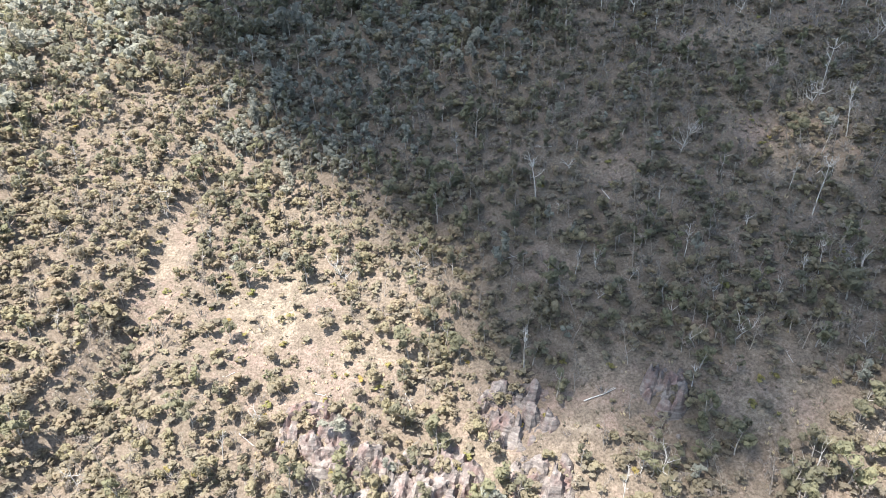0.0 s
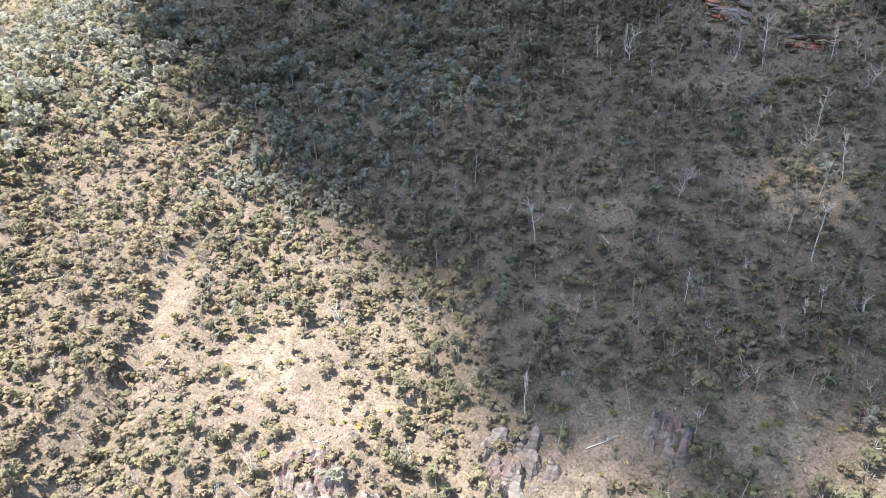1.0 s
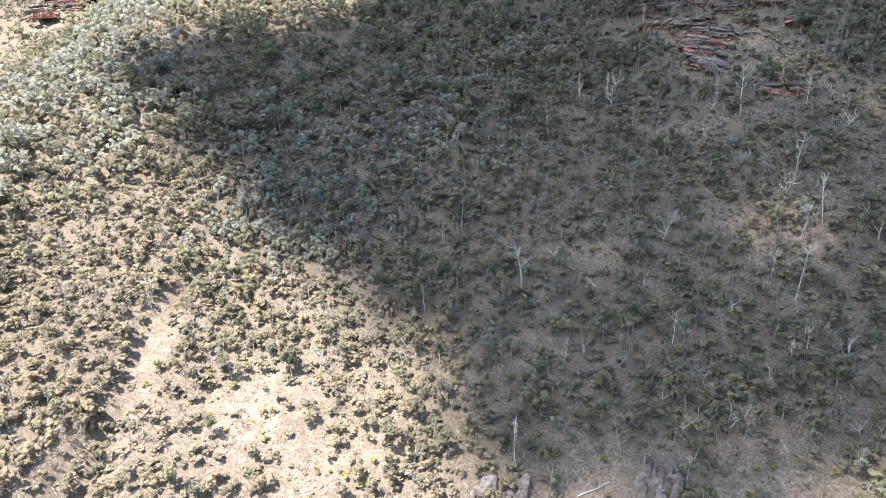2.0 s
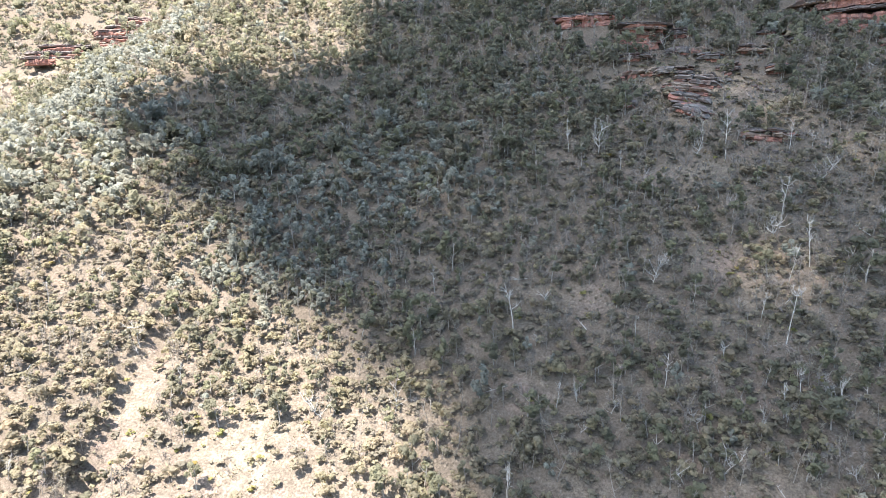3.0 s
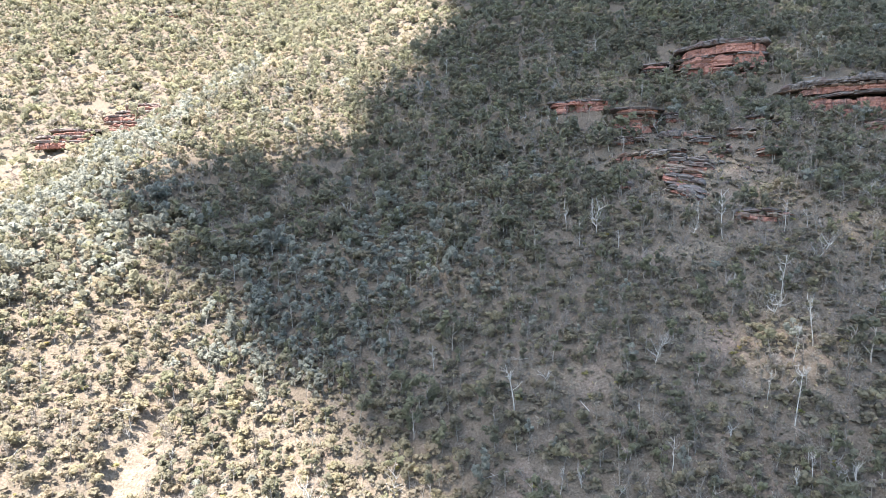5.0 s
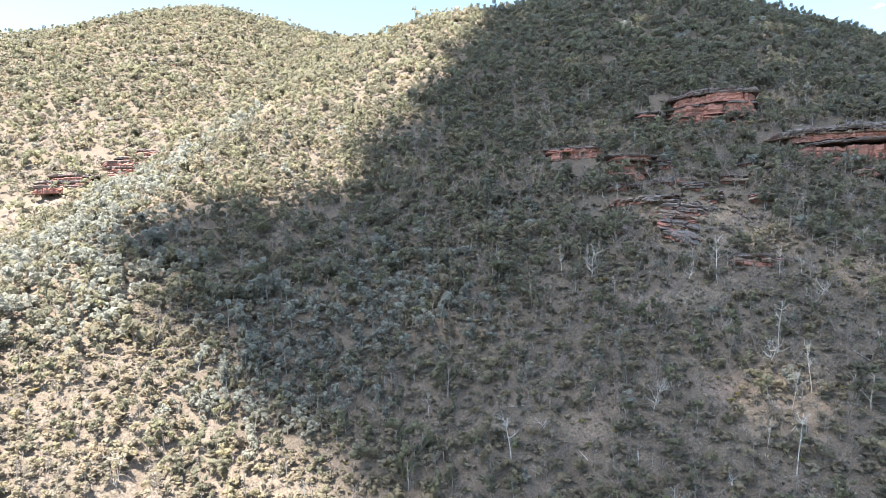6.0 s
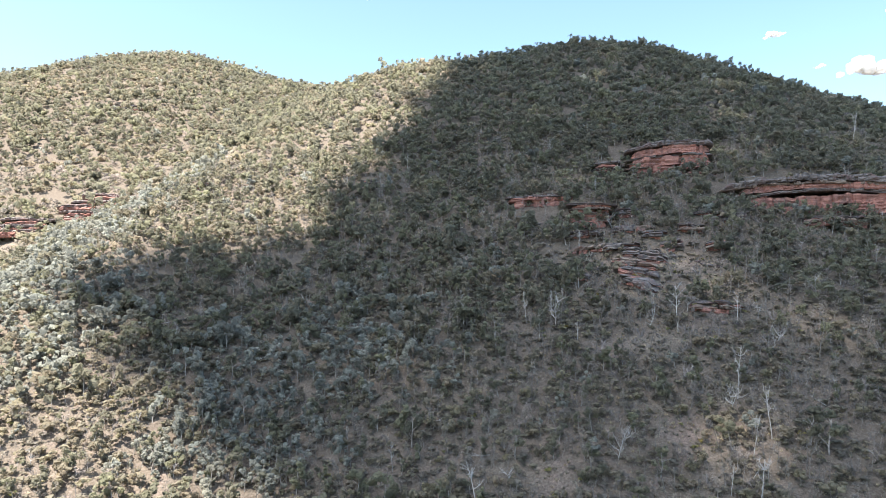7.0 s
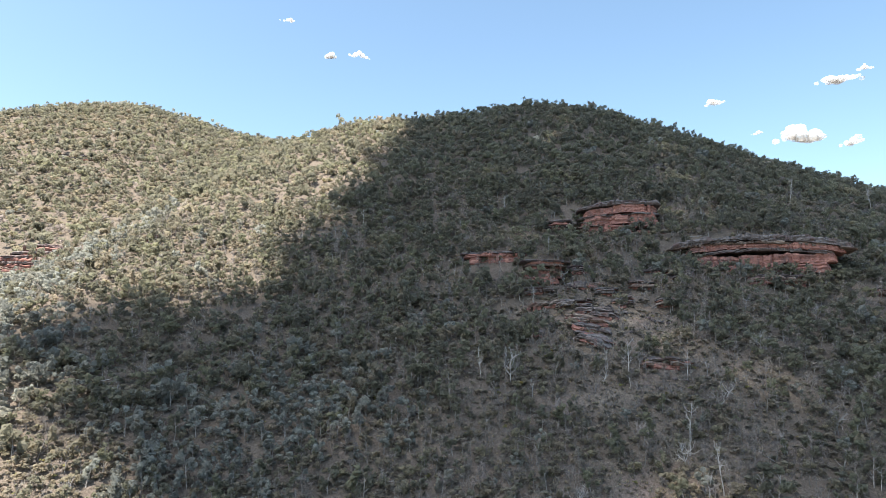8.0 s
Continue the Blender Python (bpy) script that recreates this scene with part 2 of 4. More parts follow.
def ground_z(x, y):
    """The ground's height, with relief, watercourses and the steps at the cliffs."""
    x, y = np.asarray(x, float), np.asarray(y, float)
    z = hill_z(x, y)
    for cx, cy, foot, length, height in TERRACES:
        near = np.exp(-(np.hypot(x - cx, y - cy) / (0.62 * length + 4)) ** 4)
        s = np.clip((z - foot - 0.5 * height) / (1.1 * height), -1, 1)
        z = z + near * 0.3 * height * np.sin(np.pi * s)
    for x0, y0, x1, y1, depth, wide in GULLIES:
        dx, dy = x1 - x0, y1 - y0
        s = np.clip(((x - x0) * dx + (y - y0) * dy) / (dx * dx + dy * dy), 0, 1)
        wind = 2.5 * value_noise(x / 9, y / 9, 5)
        aside = np.hypot(x - x0 - s * dx + wind, y - y0 - s * dy)
        z = z - depth * np.exp(-(aside / wide) ** 2)
    return z + 1.3 * layered_noise(x, y, 34, 2, 3) + 0.35 * layered_noise(x, y, 9, 2, 11)
# end of ground shape


# ---- mesh helpers ----
def mesh_of(name, points, faces, materials, picks=None, tint=None, smooth=False):
    """A mesh from arrays of points and triangles (or a list of polygons)."""
    data = bpy.data.meshes.new(name)
    if isinstance(faces, np.ndarray):
        count = len(faces)
        data.vertices.add(len(points))
        data.vertices.foreach_set("co", np.asarray(points, np.float32).ravel())
        data.loops.add(count * 3)
        data.loops.foreach_set("vertex_index", faces.astype(np.int32).ravel())
        data.polygons.add(count)
        data.polygons.foreach_set("loop_start", np.arange(0, count * 3, 3, dtype=np.int32))
        data.update(calc_edges=True)
    else:
        data.from_pydata([tuple(p) for p in points], [], faces)
    for mat in materials:
        data.materials.append(mat)
    if picks is not None:
        data.polygons.foreach_set("material_index", np.asarray(picks, np.int32))
    if tint is not None:
        data.attributes.new("tint", "FLOAT", "POINT").data.foreach_set("value", np.asarray(tint, np.float32))
    data.polygons.foreach_set("use_smooth", np.full(len(data.polygons), smooth))
    data.update()
    return data


def part(name, data, parent, label=""):
    """One mesh object under a thing or a part."""
    ob = new(name, data)
    ob.parent = parent
    return tagged(ob, label=label) if label else ob


# ---- open and wooded ground ----
def uphill(x, y):
    gx = float(hill_z(x + 4, y) - hill_z(x - 4, y))
    gy = float(hill_z(x, y + 4) - hill_z(x, y - 4))
    size = math.hypot(gx, gy) + 1e-9
    return gx / size, gy / size


def zone(x, y, cx, cy, rx, ry, turn=0.0):
    """1 in the middle of an oval patch, falling to 0 outside it."""
    c, s = math.cos(radians(turn)), math.sin(radians(turn))
    dx, dy = (x - cx) * c + (y - cy) * s, -(x - cx) * s + (y - cy) * c
    wobble = 1 + 0.35 * value_noise(np.asarray(x) / 11, np.asarray(y) / 11, 21)
    return np.clip(1.6 - np.hypot(dx / rx, dy / ry) * 1.2 * wobble, 0, 1)


BARE = ((-35, 107, 11, 11, 0), (-22, 98, 13, 7, 0), (18, 85, 15, 7, 0), (64, 133, 4, 10, 15), (21, 111, 5, 5, 0),
        (66, 161, 8, 4, 0), (36, 130, 6, 4, 0), (-58, 120, 4, 18, 5), (80, 190, 10, 6, 0), (94, 188, 9, 6, 0), (88, 174, 7, 3, 0), (52, 80, 9, 6, 0), (-147, 346, 25, 13, 0), (-146, 330, 24, 10, 0), (-182, 324, 24, 10, 0))
BLUE = ((-20, 178, 34, 26, 20), (-38, 160, 24, 20, 0), (-120, 250, 26, 60, -8), (-95, 200, 20, 30, 0), (-95, 330, 15, 40, -10))
BROWN = ((-85, 118, 45, 32, 0), (-22, 124, 28, 13, 0), (-50, 88, 36, 20, 0), (5, 98, 22, 14, 0), (115, 245, 50, 14, -20), (-230, 600, 70, 60, 0))


OPEN = ((80, 150, 46, 34, 0), (50, 150, 30, 30, 0), (85, 195, 26, 22, 0), (60, 120, 22, 16, 0))


def open_woods(x, y):
    """1 where the trees stand apart over bare ground."""
    return np.max([zone(x, y, *p) for p in OPEN], 0)


def openness(x, y):
    """0 where plants grow thickly, 1 on bare ground and on the rocks."""
    bare = np.zeros(np.shape(x))
    for patch in BARE:
        bare = np.maximum(bare, zone(x, y, *patch))
    for cx, cy, length, height in RED_CLIFFS + GREY_LEDGES + SPUR_ROCKS:
        ux, uy = uphill(cx, cy)
        along, away = (x - cx) * uy - (y - cy) * ux, (x - cx) * ux + (y - cy) * uy
        deep = height * 0.9 + 1.5
        inside = (np.abs(along) < 0.46 * length) & (away > -5) & (away < deep)
        bare = np.where(inside, np.maximum(bare, 0.42), bare)
    return bare


# ---- the hillside: one sheet to the horizon ----
def build_ground():
    count, reach, tight = 310, 4500.0, 150.0
    u = np.linspace(-1, 1, count)
    spread = tight * np.sinh(u * np.arcsinh(reach / tight))
    gx, gy = np.meshgrid(25 + spread, 170 + spread, indexing="xy")
    points = np.stack([gx.ravel(), gy.ravel(), ground_z(gx, gy).ravel()], 1)
    i = np.arange(count - 1)
    a = (i[:, None] * count + i[None, :]).ravel()
    faces = np.concatenate([np.stack([a, a + 1, a + count + 1], 1), np.stack([a, a + count + 1, a + count], 1)])
    data = mesh_of("ground", points, faces, [EARTH], smooth=True)
    woods = np.clip((points[:, 2] - 95) / 70, 0, 1)  # leaf litter lies thicker under the upper woods
    cover = (1 - np.clip(openness(points[:, 0], points[:, 1]), 0, 1)) * (0.7 + 0.3 * np.maximum(woods, np.clip((np.hypot(points[:, 0], points[:, 1]) - 250) / 60, 0, 1)) - 0.12 * open_woods(points[:, 0], points[:, 1]))
    data.attributes.new("litter_cover", "FLOAT", "POINT").data.foreach_set("value", cover.astype(np.float32))
    ob = new("ground", data)
    return tagged(ob, "steep dry hillside of straw grass, pinkish soil and leaf litter", "hillside", kind="structure")


build_ground()


# ---- rock outcrops ----
def bed_mesh(start, end, arch, thick, deep, rock, seed, ragged=1.0, step=0.45, fade=(True, True)):
    """One bed of rock between two points, its face broken by joints and by finer layers."""
    start, end = np.array(start, float), np.array(end, float)
    way = end - start
    length = math.hypot(way[0], way[1])
    out = np.array((way[1], -way[0], 0)) / length  # towards the valley
    if out[1] > 0:
        out = -out
    rng = np.random.default_rng(seed)
    n = max(8, int(length / step))
    s = np.linspace(0, 1, n)
    u = s * length
    block = np.zeros(n)  # blocks between upright joints stand in or out
    for k in range(1, n):
        block[k] = rng.normal(0, 0.42) if rng.random() < step / 1.6 else block[k - 1]
    block += 0.55 * value_noise(u / 6.5, u * 0 + seed, 3) + 0.25 * value_noise(u / 1.9, u * 0 + seed, 5)
    room = np.minimum(s if fade[0] else s * 0 + 1, 1 - s if fade[1] else s * 0 + 1)  # ends that run out into the slope, or stop at a joint
    ends = np.clip(room * length / (1.2 + 0.10 * length), 0, 1) ** 0.6
    sag = 4 * arch * s * (1 - s) + 0.22 * value_noise(u / 4.5, u * 0 + seed, 7)
    top = thick * (0.25 + 0.75 * ends) + 0.22 * ragged * min(thick, 1.5) * (value_noise(u / 1.6, u * 0 + seed, 9) + 0.5 * block)
    rows = max(4, int(thick / 0.5))
    points, faces = [], []
    m = rows + 3
    layer = rng.normal(0, 0.16, rows + 1)
    for k in range(n):
        spot = start + way * s[k] + np.array((0, 0, sag[k]))
        high = max(0.15, top[k])
        pull = -0.8 * (1 - ends[k])
        ring = [(-deep, -0.25)]
        for r in range(rows + 1):
            share = r / rows
            nick = 0.34 * value_noise(np.array([u[k] / 0.9]), np.array([share * thick / 0.5 + seed]), 11)[0]
            edge = -0.35 * (1 - share) ** 2 - (0.3 if r == rows else 0)
            ring.append((pull + ragged * (block[k] + nick) + layer[r] + edge - 0.1 * share * thick, share * high))
        ring.append((-deep, high + 0.25))
        points += [tuple(spot + out * a + np.array((0, 0, b))) for a, b in ring]
    for k in range(n - 1):
        for r in range(m):
            a, b = k * m + r, k * m + (r + 1) % m
            faces.append((a, b, b + m, a + m))
    faces.append(tuple(range(m - 1, -1, -1)))
    faces.append(tuple((n - 1) * m + r for r in range(m)))
    return mesh_of("ledge", np.array(points) - start, faces, [rock])


ROCKS = {"r": "red sandstone bed", "g": "grey weathered sandstone bed", "b": "brown sandstone bed", "p": "pale pinkish sandstone bed"}


def rock_kind(mark):
    return {"r": RED_ROCK, "g": GREY_ROCK, "b": BROWN_ROCK, "p": PINK_ROCK}[mark]


def cliff(x, y, facing, beds, seed, label, up=0.0, out=0.0, lean=0.14, jut=0.65):
    """A cliff of stacked beds. A bed: from and to along the cliff, height, tilt, arch, thickness, how far forth, rock."""
    x, y = x - out * math.sin(radians(facing)), y - out * math.cos(radians(facing))
    foot = float(ground_z(x, y)) + up
    thing = tagged(new("rock_outcrop"), label, "rock outcrop", "sandstone outcrops on the hillside")
    thing.location = (x, y, foot)
    c, s = math.cos(radians(facing)), math.sin(radians(facing))
    for k, (u0, u1, high, tilt, arch, thick, forth, mark) in enumerate(beds):
        rng = random.Random(seed * 7 + k)
        at = u0
        while at < u1 - 0.8:
            to = min(u1, at + (rng.uniform(7, 17) if mark == "r" else rng.uniform(3.5, 11)))
            away = lean * high - forth * jut + rng.uniform(-0.3, 0.3)
            mid = 0.5 * (u0 + u1)

            def level(u):
                t = (u - mid) / (0.5 * (u1 - u0))
                return high + tilt * t + arch * (1 - t * t)

            jolt = rng.uniform(-0.12, 0.12)
            lo = (c * at + s * away, -s * at + c * away, level(at) + jolt)
            hi = (c * to + s * away, -s * to + c * away, level(to) + jolt)
            ob = part("ledge", bed_mesh(lo, hi, arch * ((to - at) / (u1 - u0)) ** 2, thick * rng.uniform(0.85, 1.15), 5.0 + 1.9 * max(high, 0), rock_kind(mark), seed + 3 * k + int(at), 1.2 if mark != "r" else 0.9, 0.45, (at == u0, to == u1)), thing, ROCKS[mark])
            ob.location = lo
            at = to - rng.uniform(-0.1, 0.4)


def ledge_on_slope(x0, y0, x1, y1, arch, layers, seed):
    """A ledge that runs across the slope, of a few beds: thickness, forth, rock, from the lowest up."""
    start, end = np.array((x0, y0, float(ground_z(x0, y0)))), np.array((x1, y1, float(ground_z(x1, y1))))
    thing = tagged(new("rock_outcrop"), "stepped brown-grey sandstone ledge in the slope", "rock outcrop", "sandstone ledges on the hillside")
    thing.location = start
    back = np.array((-(end - start)[1], (end - start)[0], 0))
    back = back / np.linalg.norm(back)
    if back[1] < 0:
        back = -back
    rng = random.Random(seed)
    low = -0.3
    for k, (thick, forth, mark) in enumerate(layers):
        at, last, run = rng.uniform(0, 0.12), rng.uniform(0.88, 1.0), math.hypot(x1 - x0, y1 - y0)
        while at < last - 0.08:
            to = min(last, at + rng.uniform(3.5, 8.5) / run)
            shift = np.array((0, 0, low + rng.uniform(-0.1, 0.1))) - back * (forth + rng.uniform(-0.25, 0.25))
            lift = 4 * arch * np.array((0, 0, 1.0))
            lo, hi = (end - start) * at + shift + lift * at * (1 - at), (end - start) * to + shift + lift * to * (1 - to)
            ob = part("ledge", bed_mesh(lo, hi, 0.1, thick * rng.uniform(0.75, 1.25), 4.0, rock_kind(mark), seed * 13 + k + int(90 * at), 1.3, 0.45, (at < 0.12, to == last)), thing, ROCKS[mark])
            ob.location = lo
            at = to + rng.uniform(-0.01, 0.05)
        low += thick * 0.97


def rock_patch(x, y, rx, ry, seed):
    """Broken bedrock laid bare on the spur: tilted blocks with upright joints between them."""
    rng = np.random.default_rng(seed)
    ux, uy = uphill(x, y)
    gu, gv = np.meshgrid(np.arange(-rx - 1, rx + 1, 0.42), np.arange(-ry - 1, ry + 1, 0.34))
    px, py = x + uy * gu + ux * gv, y - ux * gu + uy * gv
    count = int(rx * ry * 1.3)
    cu, cv = rng.uniform(-rx - 1, rx + 1, count), rng.uniform(-ry - 1, ry + 1, count)
    bend_u, bend_v = gu + 0.5 * value_noise(px / 1.2, py / 1.2, seed), gv + 0.5 * value_noise(px / 1.2, py / 1.2, seed + 4)
    apart = np.hypot((bend_u[..., None] - cu) * 1.25, (bend_v[..., None] - cv) * 0.8)
    pick = apart.argmin(-1)
    two = np.sort(apart, -1)
    joint = np.clip((two[..., 1] - two[..., 0]) / 0.34, 0, 1)
    lift, tilt = rng.uniform(0.0, 2.3, count), rng.normal(0.3, 0.5, count)
    rise = lift[pick] + tilt[pick] * (bend_v - cv[pick]) - 1.5 * (1 - joint) + 0.45 * layered_noise(px, py, 1.4, 3, seed + 7) - 1.1 * np.clip(0.35 - np.abs(layered_noise(gu, gv * 0.28, 1.3, 2, seed + 13)), 0, 1)
    edge = np.clip((1.12 - np.hypot(gu / rx, gv / ry)) * 3.2 + 0.5 * value_noise(px / 2.0, py / 2.0, seed + 9), 0, 1)
    foot = float(ground_z(x, y))
    z = ground_z(px, py) + rise * edge - 0.9 * (1 - edge) - foot
    rows, cols = gu.shape
    points = np.stack([(px - x).ravel(), (py - y).ravel(), z.ravel()], 1)
    a = (np.arange(rows - 1)[:, None] * cols + np.arange(cols - 1)[None, :]).ravel()
    faces = np.concatenate([np.stack([a, a + 1, a + cols + 1], 1), np.stack([a, a + cols + 1, a + cols], 1)])
    ob = new("rock_outcrop", mesh_of("rock_outcrop", points, faces, [PINK_ROCK]))
    ob.location = (x, y, foot)
    tagged(ob, "jointed pinkish grey bedrock laid bare on the spur", "rock outcrop", "bedrock on the spur")


# from, to, height of the foot of the bed, tilt, arch, thickness, forth, rock
SUMMIT_CLIFF = ((-14, 18, -3.4, 0.3, 0.2, 3.6, 0.2, "r"), (-12, 8, 0.0, 0.0, 0.3, 3.4, 0.0, "r"), (6, 19, 2.4, 0.6, 0.3, 2.6, -0.3, "r"), (-13, 18, 3.2, 0.9, 0.6, 4.4, 0.1, "r"), (-15, -5, 2.6, 0.3, 0.1, 0.6, 1.2, "b"),
                (-14, -6, 4.6, 0.2, 0.1, 0.5, 1.0, "b"), (-15, 19.5, 6.6, 0.9, 1.1, 0.8, 0.9, "g"), (-12, 18.5, 7.6, 0.8, 1.0, 3.2, 0.2, "r"),
                (-15, 19.8, 10.2, 0.9, 1.6, 1.5, 1.7, "g"), (-8, 19, 12.0, 0.3, 0.9, 1.1, 1.2, "g"))
SUMMIT_CHIP = ((-5, 4, 0.0, 0.0, 0.2, 1.2, 0.3, "r"), (-6, 5, 1.3, 0.1, 0.2, 0.6, 1.0, "g"), (-5, 5, 2.2, 0.0, 0.1, 1.3, 0.2, "r"), (-6, 6, 3.6, 0.3, 0.2, 0.8, 1.3, "g"))
EAST_CLIFF = ((-24, 26, -4.2, 0.2, 0.2, 3.8, 0.2, "r"), (-20, 28, -0.6, 0.2, 0.2, 3.8, 0.0, "r"), (-18, 27, 2.8, -0.2, 1.6, 1.1, 1.0, "g"), (-22, 31, 3.6, -0.5, 2.0, 2.0, 0.1, "r"),
              (-29, 34, 4.6, -0.8, 2.6, 1.0, 0.9, "b"), (-27, 33, 5.4, -0.8, 2.9, 2.0, 1.5, "g"), (-6, 25, 8.2, -0.6, 0.7, 1.3, 0.8, "g"))
RED_STEP = ((-6, 7, -0.8, 0.0, 0.0, 2.2, 0.3, "r"), (-6, 8, 1.3, 0.0, 0.1, 2.6, 0.0, "r"), (-6.5, 8, 3.6, -0.2, 0.2, 0.7, 0.9, "b"), (-5, 8, 4.3, -0.1, 0.1, 1.3, 0.1, "r"),
            (-6, 9, 5.4, -0.2, 0.2, 0.7, 0.9, "b"), (-5, 9, 6.1, -0.1, 0.1, 1.0, 0.2, "r"), (-7, 11, 7.0, -0.2, 0.4, 0.8, 1.2, "g"))
LONG_STEP = ((-16, 7, -4.2, 0.1, 0.2, 2.6, 0.0, "r"), (-17, 8, -1.7, 0.1, 0.3, 1.4, 0.2, "r"), (-18, 9, -0.4, 0.0, 0.4, 0.7, 1.2, "g"), (-8, 7, 0.6, 0.0, 0.2, 0.6, 0.8, "b"))
WEST_CLIFF = ((-14, 13, -5.0, 0.3, 0.2, 2.8, 1.0, "r"), (-13, 12, -2.6, 0.3, 0.2, 2.8, 1.2, "r"), (-13, 13, 0.0, 0.4, 0.2, 1.4, 1.6, "b"), (-12, 13, 1.4, 0.3, 0.2, 1.4, 0.6, "r"), (-14, 15, 3.0, 0.3, 0.3, 1.2, 1.8, "p"), (-9, 15, 4.3, 0.3, 0.2, 1.9, 0.2, "r"),
              (-15, 16, 6.2, 0.4, 0.3, 1.2, 1.6, "p"), (-14, -5, 4.4, 0.2, 0.2, 1.8, 0.6, "r"), (-6, 13, 7.5, 0.2, 0.2, 1.2, 0.1, "r"), (-9, 16, 8.7, 0.2, 0.4, 1.3, 1.2, "p"), (-3, 11, 10.2, 0.2, 0.6, 1.9, 0.0, "r"),
              (-4, 14, 12.1, -0.3, 0.9, 1.4, 1.0, "p"))
WEST_STEPS = ((-18, 9, -2.6, 0.3, 0.1, 2.8, 0.8, "r"), (-20, 8, 0.0, 0.3, 0.1, 1.3, 1.4, "p"), (-14, 10, 1.4, 0.2, 0.1, 1.2, 0.1, "r"), (-18, 12, 2.6, 0.3, 0.2, 1.3, 1.2, "p"), (-10, 8, 4.2, 0.2, 0.2, 1.4, 0.2, "r"),
              (-12, 12, 6.2, 0.2, 0.2, 1.2, 1.0, "p"))
# ledges across the slope: from x y, to x y, arch
LEDGES = ((60.4, 207.4, 75.7, 203.3, 0.3), (75.5, 199.1, 86.7, 192.3, 0.5), (70.0, 190.6, 81.8, 181.4, 0.5), (70.6, 186.0, 77.8, 175.4, 0.3), (79.8, 216.4, 85.2, 208.4, 0.2),
          (85.1, 205.9, 93.6, 201.1, 0.3), (102.0, 194.8, 110.1, 191.5, 0.2), (57.0, 194.0, 62.8, 189.7, 0.2), (106.7, 211.9, 122.0, 212.5, 0.4), (81.7, 165.6, 95.6, 161.4, 0.3),
          (80.0, 224.4, 92.0, 219.8, 0.2), (139.4, 199.8, 161.5, 196.9, 0.5), (73.1, 199.0, 80.9, 189.4, 0.3), (89.9, 197.4, 96.7, 197.5, 0.2), (114.6, 206.9, 123.7, 207.3, 0.2),
          (62.0, 213.0, 74.0, 209.0, 0.3), (80.0, 195.0, 88.0, 188.5, 0.4), (72.5, 195.5, 84.0, 186.0, 0.5), (71.5, 203.5, 83.5, 199.0, 0.3),
          (84.0, 211.0, 92.0, 206.0, 0.2), (97.0, 204.0, 106.0, 201.5, 0.2), (178, 191, 190, 187, 0.3),
          (-16, 322, -8, 321, 0.3), (-8, 291, 0, 290, 0.3), (-88, 297, -73, 297, 0.5), (-216, 519, -180, 517, 1.2), (-206, 512, -170, 511, 0.8))


def build_outcrops():
    cliff(115, 254, 20, SUMMIT_CLIFF, 400, "red sandstone cliff with a dark overhanging grey cap", 1.0, 1.0)
    cliff(94.5, 262, 18, SUMMIT_CHIP, 420, "low red rock face with thin grey ledges among trees", 1.5, 1.0)
    cliff(150, 214, 30, EAST_CLIFF, 440, "long red sandstone cliff under a thick grey cap", 4.6, 2.0)
    cliff(72.8, 223, 18, RED_STEP, 460, "layered pinkish red sandstone step with a grey top", 2.2, 1.2)
    cliff(66, 243, 16, LONG_STEP, 480, "low red sandstone wall under a thin grey ledge", 3.0, 1.5)
    cliff(-144.4, 340, -23, WEST_CLIFF, 500, "stepped sunlit outcrop of red and grey sandstone beds", 0.6, 2.0, 0.72, 0.3)
    cliff(-173, 338, -25, WEST_STEPS, 520, "low sunlit steps of grey and red sandstone", 1.6, 2.0, 0.8, 0.3)
    for k, (x0, y0, x1, y1, arch) in enumerate(LEDGES):
        rng = random.Random(600 + k)
        layers = [(rng.uniform(0.9, 1.5), 0.25, "r"), (rng.uniform(0.9, 1.4), rng.uniform(0.9, 1.3), "g" if rng.random() < 0.6 else "b")]
        if rng.random() < 0.6:
            layers += [(rng.uniform(0.3, 0.5), -0.5, "r"), (rng.uniform(0.5, 0.8), rng.uniform(-0.1, 0.4), "g")]
        ledge_on_slope(x0, y0, x1, y1, arch, layers, 640 + k)
    for k, (x, y, length, height) in enumerate(SPUR_ROCKS):
        rock_patch(x, y, length * 0.62, height * 1.15, 90 + k)


build_outcrops()


# ---- plants: forms as arrays of points and triangles ----
def tube(path, radii, sides):
    """A tapered branch along a path."""
    path = np.asarray(path, float)
    points, faces = [], []
    for k, (p, r) in enumerate(zip(path, radii)):
        way = path[min(k + 1, len(path) - 1)] - path[max(k - 1, 0)]
        way = way / (np.linalg.norm(way) + 1e-9)
        side = np.cross(way, (0.31, 0.95, 0.05))
        side = side / (np.linalg.norm(side) + 1e-9)
        up = np.cross(way, side)
        for j in range(sides):
            a = 2 * math.pi * j / sides
            points.append(p + r * (math.cos(a) * side + math.sin(a) * up))
    for k in range(len(path) - 1):
        for j in range(sides):
            a, b = k * sides + j, k * sides + (j + 1) % sides
            faces += [(a, b, b + sides), (a, b + sides, a + sides)]
    return np.array(points), np.array(faces)


def joined(pieces):
    points, faces, base = [], [], 0
    for p, f in pieces:
        points.append(p)
        faces.append(f + base)
        base += len(p)
    return np.concatenate(points), np.concatenate(faces)


def grown(pieces):
    """Branches joined where each one leaves the wood before it, so that they are one body."""
    points, faces = pieces[0]
    for p, f in pieces[1:]:
        near = int(np.argmin(((points - p[0]) ** 2).sum(1)))
        base = len(points)
        points = np.concatenate([points, p])
        faces = np.concatenate([faces, f + base, [(near, base, base + 1)]])
    return points, faces


